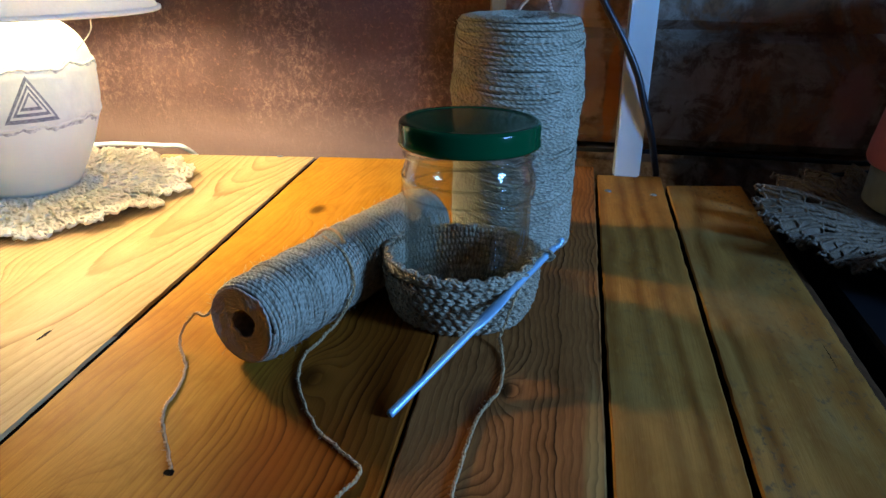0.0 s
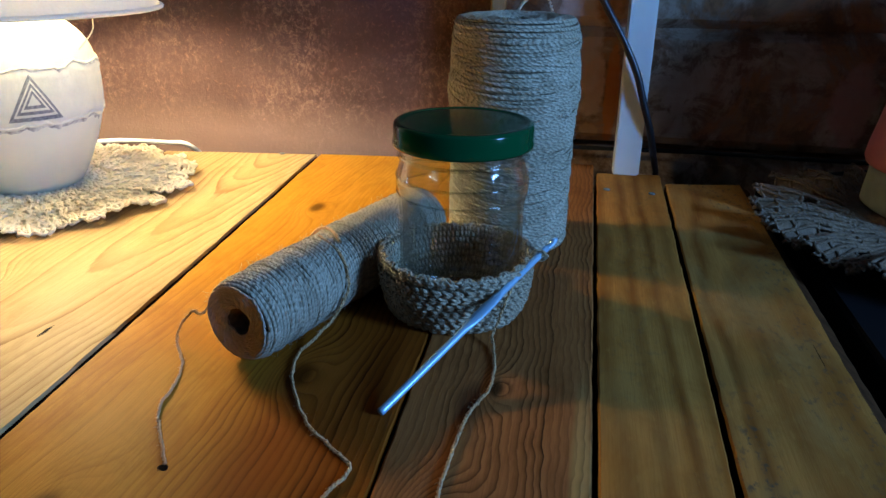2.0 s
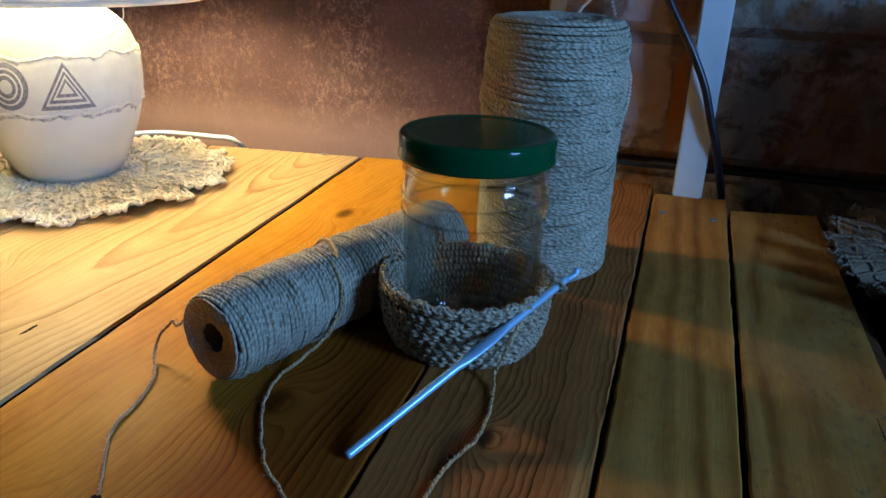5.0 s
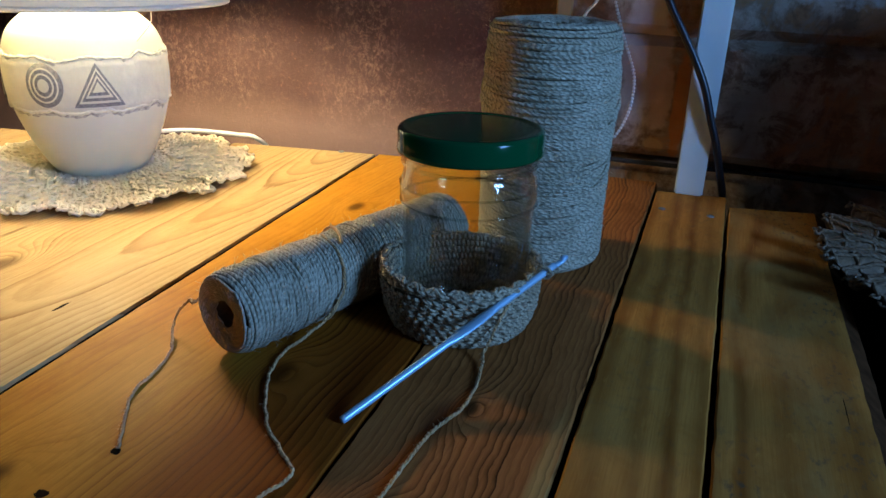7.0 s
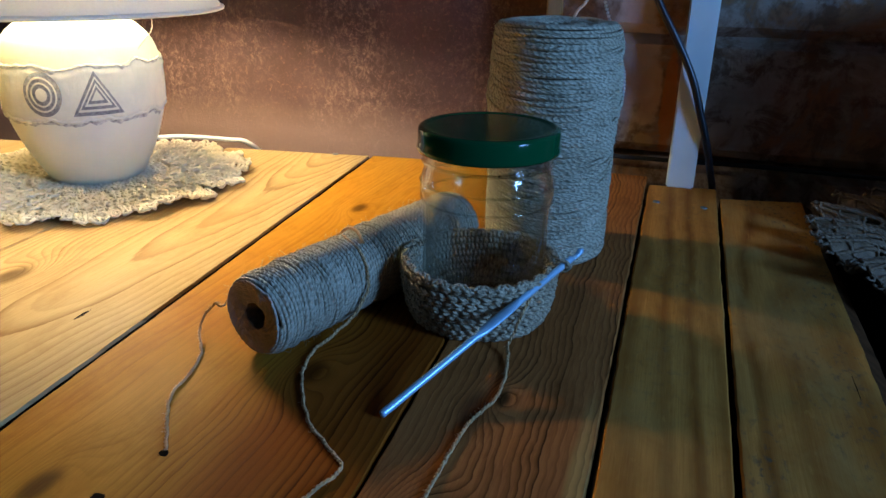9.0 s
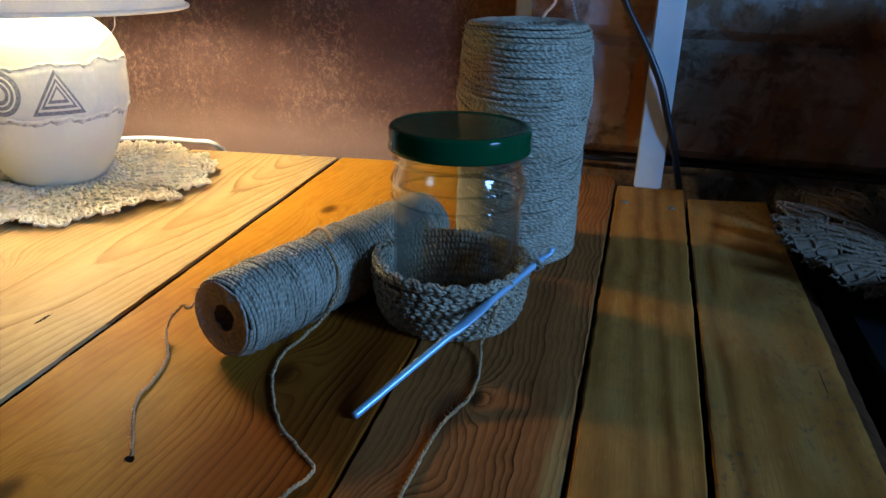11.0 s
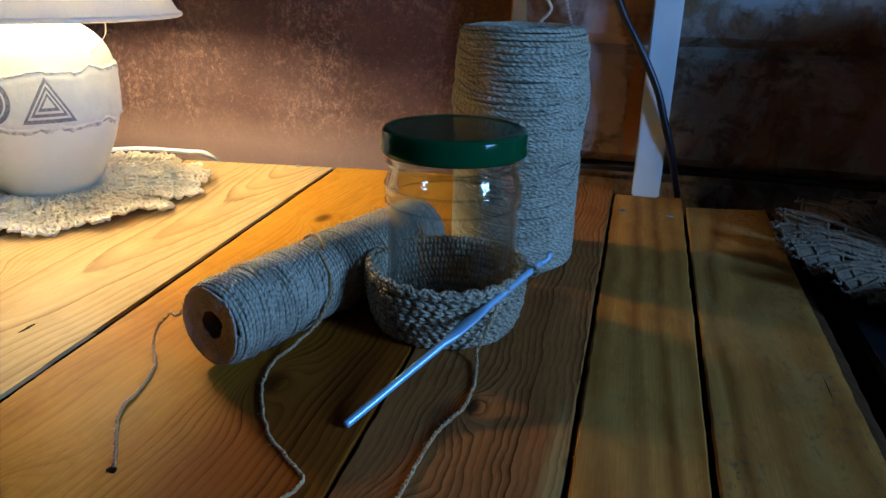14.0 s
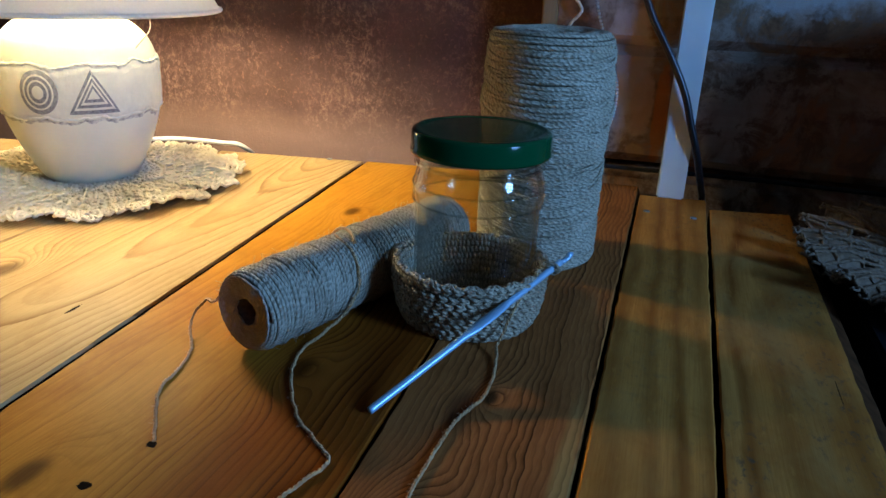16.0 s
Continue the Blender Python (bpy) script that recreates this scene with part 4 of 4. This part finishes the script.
def ruffled_doily(at, R, pot_at):
    """A dense crocheted round whose shells rise in deep radial folds towards a picot border."""
    rng = random.Random(12)
    d = thing("ruffled_doily", "ruffled brown jute doily overhanging the table edge", "doily", at)
    px, py = pot_at[0] - at[0], pot_at[1] - at[1]

    def zed(r, th):
        x, y = r * math.cos(th), r * math.sin(th)
        free = min(1.0, max(0.0, (math.hypot(x - px, y - py) - 0.083) / 0.02))
        fold = 0.5 + 0.5 * math.sin(19 * th + 1.4 * math.sin(2 * th + 0.6))
        amp = 0.016 * min(1.0, max(0.0, r / R - 0.35) / 0.5)
        return 0.0018 + free * (amp * fold ** 1.7 + 0.0012 * (1 + noise.noise(Vector((x * 120, y * 120, 3)))))

    def edge(r, th):
        k = max(0.0, r / R - 0.6) / 0.4
        return r * (1 + 0.16 * k * (abs(math.sin(9.5 * th + 0.7 * math.sin(2 * th + 0.6) + 0.8)) - 0.62))

    def at_(r, th, up=0.0):
        rr = edge(r, th)
        return (rr * math.cos(th), rr * math.sin(th), zed(rr, th) + up)

    # crocheted ground: two closed rounds with an open row between them
    for r0, r1 in ((0.02, R * 0.70), (R * 0.78, R * 0.985)):
        bm = bmesh.new()
        n, m = 240, 14
        top = [[bm.verts.new(at_(r0 + (r1 - r0) * k / m, 2 * math.pi * i / n, 0.0004)) for k in range(m + 1)] for i in range(n)]
        low = [[bm.verts.new(v.co - Vector((0, 0, 0.0012))) for v in row] for row in top]
        for i in range(n):
            j = (i + 1) % n
            for k in range(m):
                bm.faces.new((top[i][k], top[i][k + 1], top[j][k + 1], top[j][k]))
                bm.faces.new((low[i][k + 1], low[i][k], low[j][k], low[j][k + 1]))
            bm.faces.new((top[i][0], top[j][0], low[j][0], low[i][0]))
            bm.faces.new((top[i][m], low[i][m], low[j][m], top[j][m]))
        part("crochet_ground", bm, JUTE_BROWN, d, "", True)
    s = Strands()
    for k in range(230):
        th = 2 * math.pi * (k + rng.uniform(-0.25, 0.25)) / 230
        pts = []
        for t in np.linspace(0, 1, 22):
            r = R * (0.3 + 0.69 * t)
            pts.append(at_(r, th + 0.012 * math.sin(9 * t + k), 0.0008 + 0.0008 * abs(math.sin(t * 17 + k))))
        s.tube(pts, 0.0013 + 0.0005 * np.abs(np.sin(np.linspace(0, 17, 22) + k)), 5)
    tagged(s.build("shell_ribs", JUTE_BROWN, d), kind="stuff")
    c = Strands()
    for f in (0.22, 0.34, 0.46, 0.58, 0.70, 0.78, 0.90, 0.985):
        m = int(2 * math.pi * R * f / 0.002)
        c.tube([at_(R * f + 0.0009 * math.sin(q * 1.9) + rng.uniform(-0.0004, 0.0004), 2 * math.pi * q / m, 0.0012 + 0.0008 * math.cos(q * 1.9)) for q in range(m)], 0.0014, 5, True)
    tagged(c.build("crochet_round", JUTE_BROWN, d), kind="stuff")
    b = Strands()
    m = int(2 * math.pi * R / 0.0050)
    for q in range(m):
        th = 2 * math.pi * (q + rng.uniform(-0.2, 0.2)) / m
        w = rng.uniform(0.0026, 0.0042)
        x0, y0, z0 = at_(R, th)
        loop_pts = []
        for t in np.linspace(0, 2 * math.pi, 10)[:-1]:
            rr, a = math.hypot(x0, y0) + w * 0.5 + w * 0.8 * math.cos(t), th + w * 0.7 * math.sin(t) / R
            loop_pts.append((rr * math.cos(a), rr * math.sin(a), z0 + 0.001 * math.sin(2 * t + q) + rng.uniform(0, 0.0012)))
        b.tube(loop_pts, rng.uniform(0.0009, 0.0013), 5, True)
    tagged(b.build("picot_edge", JUTE_PICOT, d), kind="stuff")
    return d


ruffled_doily((0.326, 0.618, 0.0018), 0.146, (0.352, 0.672))

# ---- table lamp ----
lamp = thing("table_lamp", "lit table lamp with a cream ceramic base and fabric shade", "table lamp", (LAMP[0], LAMP[1], 0.0048))
base_pts = [(0.0, 0.0012), (0.034, 0.001), (0.0405, 0.0022), (0.046, 0.0085), (0.0550, 0.026), (0.0630, 0.045), (0.0692, 0.066), (0.0715, 0.083), (0.0718, 0.098), (0.0712, 0.110), (0.0690, 0.124), (0.0620, 0.138), (0.0480, 0.150), (0.0300, 0.1565), (0.018, 0.159), (0.0135, 0.161), (0.0135, 0.181), (0.0, 0.181)]
pp = smooth_profile(base_pts, 5)
part("vase", lathe_bm([(max(r, 0.0), zz) for r, zz in pp], 96), CERAMIC, lamp, "glazed cream ceramic vase", True)
vz, vr = [p[1] for p in base_pts[3:13]], [p[0] for p in base_pts[3:13]]


def vase_r(zz):
    return float(np.interp(zz, vz, vr))


def band_bm():
    bm = bmesh.new()
    n, m = 220, 12
    rows = []
    for i in range(n):
        th = 2 * math.pi * i / n
        v = Vector((math.cos(th) * 3.2, math.sin(th) * 3.2, 0))
        saw = abs(((th * 9 / (2 * math.pi)) % 1) - 0.5)
        lo = 0.0685 + 0.0035 * noise.noise(v * 1.7) + 0.003 * saw + 0.0018 * noise.noise(v * 6)
        hi = 0.1145 + 0.0045 * noise.noise(v * 1.3 + Vector((5, 0, 0))) + 0.004 * saw + 0.0018 * noise.noise(v * 6 + Vector((3, 3, 0)))
        ring = []
        for k in range(m + 1):
            t = k / m
            zz = lo + (hi - lo) * t
            lip = 0.0011 * (math.exp(-((t - 0.06) / 0.07) ** 2) + math.exp(-((t - 0.94) / 0.07) ** 2))
            r = vase_r(zz) + (0.0 if k in (0, m) else 0.0013 + lip + 0.0004 * noise.noise(v * 8 + Vector((0, 0, zz * 300))))
            ring.append(bm.verts.new((r * math.cos(th), r * math.sin(th), zz)))
        rows.append(ring)
    for i in range(n):
        a, b = rows[i], rows[(i + 1) % n]
        for k in range(m):
            bm.faces.new((a[k], b[k], b[k + 1], a[k + 1]))
    return bm


part("relief_band", band_bm(), RELIEF, lamp, "rough cream relief band", True)
# torn cream lips above and below the band, painted grey shadow stain under each
for z_mid, amp, k0, f0, sw in ((0.069, 0.0035, 0.0, 1.7, 0.003), (0.1155, 0.0045, 5.0, 1.3, 0.004)):
    s = Strands()
    pts, rad, low = [], [], []
    for i in range(300):
        th = 2 * math.pi * i / 300
        v = Vector((math.cos(th) * 3.2, math.sin(th) * 3.2, 0))
        saw = abs(((th * 9 / (2 * math.pi)) % 1) - 0.5)
        zz = z_mid + amp * noise.noise(v * f0 + Vector((k0, 0, 0))) + sw * saw + 0.0012 * noise.noise(v * 7 + Vector((k0, 2, 0)))
        r = vase_r(zz) + 0.0010
        pts.append((r * math.cos(th), r * math.sin(th), zz))
        rad.append(0.0015 + 0.0009 * noise.noise(v * 8 + Vector((k0, 1, 0))))
        wide = 0.0042 + 0.0022 * noise.noise(v * 4 + Vector((k0, 4, 0))) if k0 == 0 else max(0.0006, 0.0010 + 0.0048 * noise.noise(v * 2.2 + Vector((9, 4, 0))))
        low.append((th, zz - wide, zz))
    s.tube(pts, rad, 6, True)
    s.build("torn_lip", RELIEF, lamp)
    bm = bmesh.new()
    rows = []
    for th, z0, z1 in low:
        lift = 0.0003 if k0 == 0 else 0.0022
        rows.append([bm.verts.new(((vase_r(q) + e) * math.cos(th), (vase_r(q) + e) * math.sin(th), q)) for q, e in ((z0, lift), ((z0 + z1) / 2, lift + 0.0003), (z1, lift + 0.0002))])
    for i in range(len(rows)):
        a, b = rows[i], rows[(i + 1) % len(rows)]
        for k in range(2):
            bm.faces.new((a[k], b[k], b[k + 1], a[k + 1]))
    part("grey_lip_shade", bm, GREY_LIP_SHADE, lamp, "", True)


def on_vase(th, zz, out):
    r = vase_r(zz) + out
    return (r * math.cos(th), r * math.sin(th), zz)


def motif(shape, th0, z0, steps, name):
    """Nested outlines pressed on the band; shape(scale) gives (sideways, up) points in metres."""
    for k, (s_out, s_in, mat, out) in enumerate(steps):
        bm = bmesh.new()
        o_, n_ = shape(s_out), shape(s_in)
        ra = [bm.verts.new(on_vase(th0 + x / 0.073, z0 + y, out)) for x, y in o_]
        rb = [bm.verts.new(on_vase(th0 + x / 0.073, z0 + y, out + 0.0003)) for x, y in n_]
        rc = [bm.verts.new(on_vase(th0 + x / 0.073, z0 + y, 0.0005)) for x, y in o_]
        m = len(ra)
        for i in range(m):
            j = (i + 1) % m
            bm.faces.new((ra[i], ra[j], rb[j], rb[i]))
            bm.faces.new((rc[i], rc[j], ra[j], ra[i]))
        bm.faces.new(rb) if s_in < 0.2 else None
        part(name, bm, mat, lamp)


def tri(sc):
    c = [(-0.0215, -0.0165), (0.0215, -0.0165), (0.0, 0.0225)]
    out = []
    for i in range(3):
        (x0, y0), (x1, y1) = c[i], c[(i + 1) % 3]
        out += [((x0 + (x1 - x0) * t / 8) * sc, (y0 + (y1 - y0) * t / 8) * sc - 0.001 * sc) for t in range(8)]
    return out


def circ(sc):
    return [(0.0165 * sc * math.cos(2 * math.pi * i / 28), 0.0195 * sc * math.sin(2 * math.pi * i / 28)) for i in range(28)]


TRI_STEPS = [(1.0, 0.80, RELIEF_GREY, 0.0026), (0.80, 0.68, RELIEF, 0.0031), (0.68, 0.52, RELIEF_GREY, 0.0026), (0.52, 0.40, RELIEF, 0.0031), (0.40, 0.24, RELIEF_GREY, 0.0026), (0.24, 0.05, RELIEF, 0.0031)]
CIRC_STEPS = [(1.0, 0.80, RELIEF_GREY, 0.0026), (0.80, 0.72, RELIEF, 0.0031), (0.72, 0.56, RELIEF_GREY, 0.0026), (0.56, 0.48, RELIEF, 0.0031), (0.48, 0.30, RELIEF_GREY, 0.0026), (0.30, 0.05, RELIEF, 0.0031)]
TH = math.atan2(0.528 - LAMP[1], -0.4275 - LAMP[0])
motif(tri, TH, 0.0945 - 0.003, TRI_STEPS, "triangle_motif")
motif(circ, math.atan2(0.4987 - LAMP[1], -0.4677 - LAMP[0]), 0.0965 - 0.003, CIRC_STEPS, "circle_motif")
motif(tri, TH - 1.85, 0.0915, TRI_STEPS, "triangle_motif")
motif(circ, TH - 2.6, 0.0935, CIRC_STEPS, "circle_motif")

RIM_Z, RIM_R = 0.1615, 0.1345
shade_p = [(RIM_R, RIM_Z), (0.068, RIM_Z + 0.115), (0.0665, RIM_Z + 0.115), (RIM_R - 0.0018, RIM_Z)]
part("shade", lathe_bm(shade_p + shade_p[:1], 96), SHADE, lamp, "cream fabric shade lit from within", True)
s = Strands()
s.tube([(RIM_R * math.cos(t), RIM_R * math.sin(t), RIM_Z) for t in np.linspace(0, 2 * math.pi, 96, endpoint=False)], 0.0022, 8, True)
s.build("shade_rim", SHADE, lamp)
part("bulb", lathe_bm([(0.0, 0.1812)] + [(0.030 * math.sin(a), 0.222 - 0.040 * math.cos(a)) for a in np.linspace(0.35, math.pi - 0.01, 14)] + [(0.0, 0.2625)], 32), BULB, lamp, "glowing warm bulb", True)
s = Strands()
for k in range(3):
    a = k * 2.094 + 0.3
    s.tube([(0.0137 * math.cos(a), 0.0137 * math.sin(a), 0.17), (0.05 * math.cos(a), 0.05 * math.sin(a), 0.25), (0.0672 * math.cos(a), 0.0672 * math.sin(a), 0.278)], 0.0012, 6)
s.build("shade_carrier", STEEL, lamp)
strand_object("loose_thread", [(RIM_R * 0.93, -RIM_R * 0.35, RIM_Z - 0.002), (RIM_R * 0.92, -RIM_R * 0.36, RIM_Z - 0.012), (RIM_R * 0.84, -RIM_R * 0.40, RIM_Z - 0.026)], 0.0004, JUTE_PALE, lamp, "", 5)
cord = strand_object("white_cable", [(-0.55, 0.655, 0.0075), (-0.555, 0.70, 0.006), (-0.542, 0.735, 0.004), (-0.52, 0.752, 0.0035), (-0.49, 0.757, 0.0035), (-0.458, 0.7585, 0.0035), (-0.432, 0.762, 0.001), (-0.424, 0.785, -0.03), (-0.42, 0.80, -0.12), (-0.42, 0.805, -0.74)], 0.0027, WHITE_PLASTIC)
tagged(cord, "white lamp cord running over the back of the table", "cable")

# ---- post, cable, beads, wall details ----
post = thing("shelf_post", "white painted shelf upright standing on the table", "post")
bm = box_bm((0.0565, 0.7555, 0.0), (0.0835, 0.7735, 1.2), 0.0015)
part("upright", bm, WHITE_PAINT, post)
cable = strand_object("power_cable", [(0.005, 0.752, 0.26), (0.018, 0.75, 0.205), (0.029, 0.7485, 0.178), (0.043, 0.7475, 0.155), (0.0575, 0.747, 0.131), (0.070, 0.7475, 0.106), (0.0795, 0.749, 0.078), (0.0885, 0.752, 0.052), (0.0965, 0.762, 0.022), (0.104, 0.776, -0.01), (0.108, 0.778, -0.06), (0.11, 0.78, -0.2)], 0.0036, BLACK_PLASTIC)
tagged(cable, "black power cable hanging in front of a white post", "cable")
tagged(strand_object("wall_wire", [(-0.06, 0.7835, 0.0215), (0.0, 0.784, 0.020), (0.06, 0.784, 0.0205), (0.15, 0.784, 0.022), (0.3, 0.784, 0.021), (0.5, 0.784, 0.022)], 0.0024, BLACK_RUBBER), "black wire along the foot of the timber wall", "cable")
tagged(strand_object("lamp_wire", [(0.43, 0.725, 0.021), (0.375, 0.757, 0.021), (0.33, 0.766, 0.019), (0.28, 0.769, 0.012), (0.240, 0.774, 0.0), (0.22, 0.782, -0.05)], 0.0022, BLACK_PLASTIC), "dark thin cord behind the ruffled doily", "cable")

beads = thing("bead_string", "string of small white beads hanging on the timber wall", "bead string")
path = smooth_profile([(-0.034, 0.7765, 0.23), (-0.029, 0.7765, 0.20), (-0.024, 0.776, 0.178), (-0.011, 0.776, 0.142), (0.0, 0.776, 0.116), (0.0035, 0.776, 0.10), (0.0025, 0.776, 0.077), (-0.0035, 0.776, 0.057), (-0.011, 0.776, 0.043)], 20)
run = np.concatenate([[0], np.cumsum(np.linalg.norm(np.diff(path, axis=0), axis=1))])
bm0 = bmesh.new()
bmesh.ops.create_icosphere(bm0, subdivisions=2, radius=0.0017)
bead_me = bpy.data.meshes.new("bead")
bm0.to_mesh(bead_me)
bm0.free()
bead_me.materials.append(BEAD_WHITE)
for q in np.arange(0, run[-1], 0.0035):
    b = new("bead", bead_me)
    b.location = [float(np.interp(q, run, path[:, k])) for k in range(3)]
    b.parent = beads
tw = strand_object("hanging_twine", [(-0.052, 0.782, 0.25), (-0.049, 0.780, 0.195), (-0.044, 0.779, 0.184), (-0.041, 0.779, 0.178), (-0.044, 0.779, 0.172), (-0.049, 0.780, 0.167), (-0.053, 0.781, 0.16)], 0.0016, JUTE_PALE)
tagged(tw, "short knotted jute twine hanging on the wall", "twine")

pot = thing("pink_pot", "pink-topped pot with a grey-green foot on the ruffled doily", "pot", (0.352, 0.672, 0.0095))
part("foot", lathe_bm([(0.0, 0.0), (0.075, 0.0), (0.079, 0.003), (0.077, 0.03), (0.077, 0.036), (0.0, 0.036)], 64), GREY_GLAZE, pot, "grey-green foot", True)
part("body", lathe_bm([(0.0, 0.0365), (0.076, 0.0365), (0.0815, 0.038), (0.083, 0.042), (0.082, 0.052), (0.076, 0.085), (0.072, 0.12), (0.070, 0.17), (0.066, 0.20), (0.063, 0.20), (0.064, 0.17), (0.066, 0.06), (0.0, 0.055)], 64), PINK_GLAZE, pot, "pink glazed body", True)
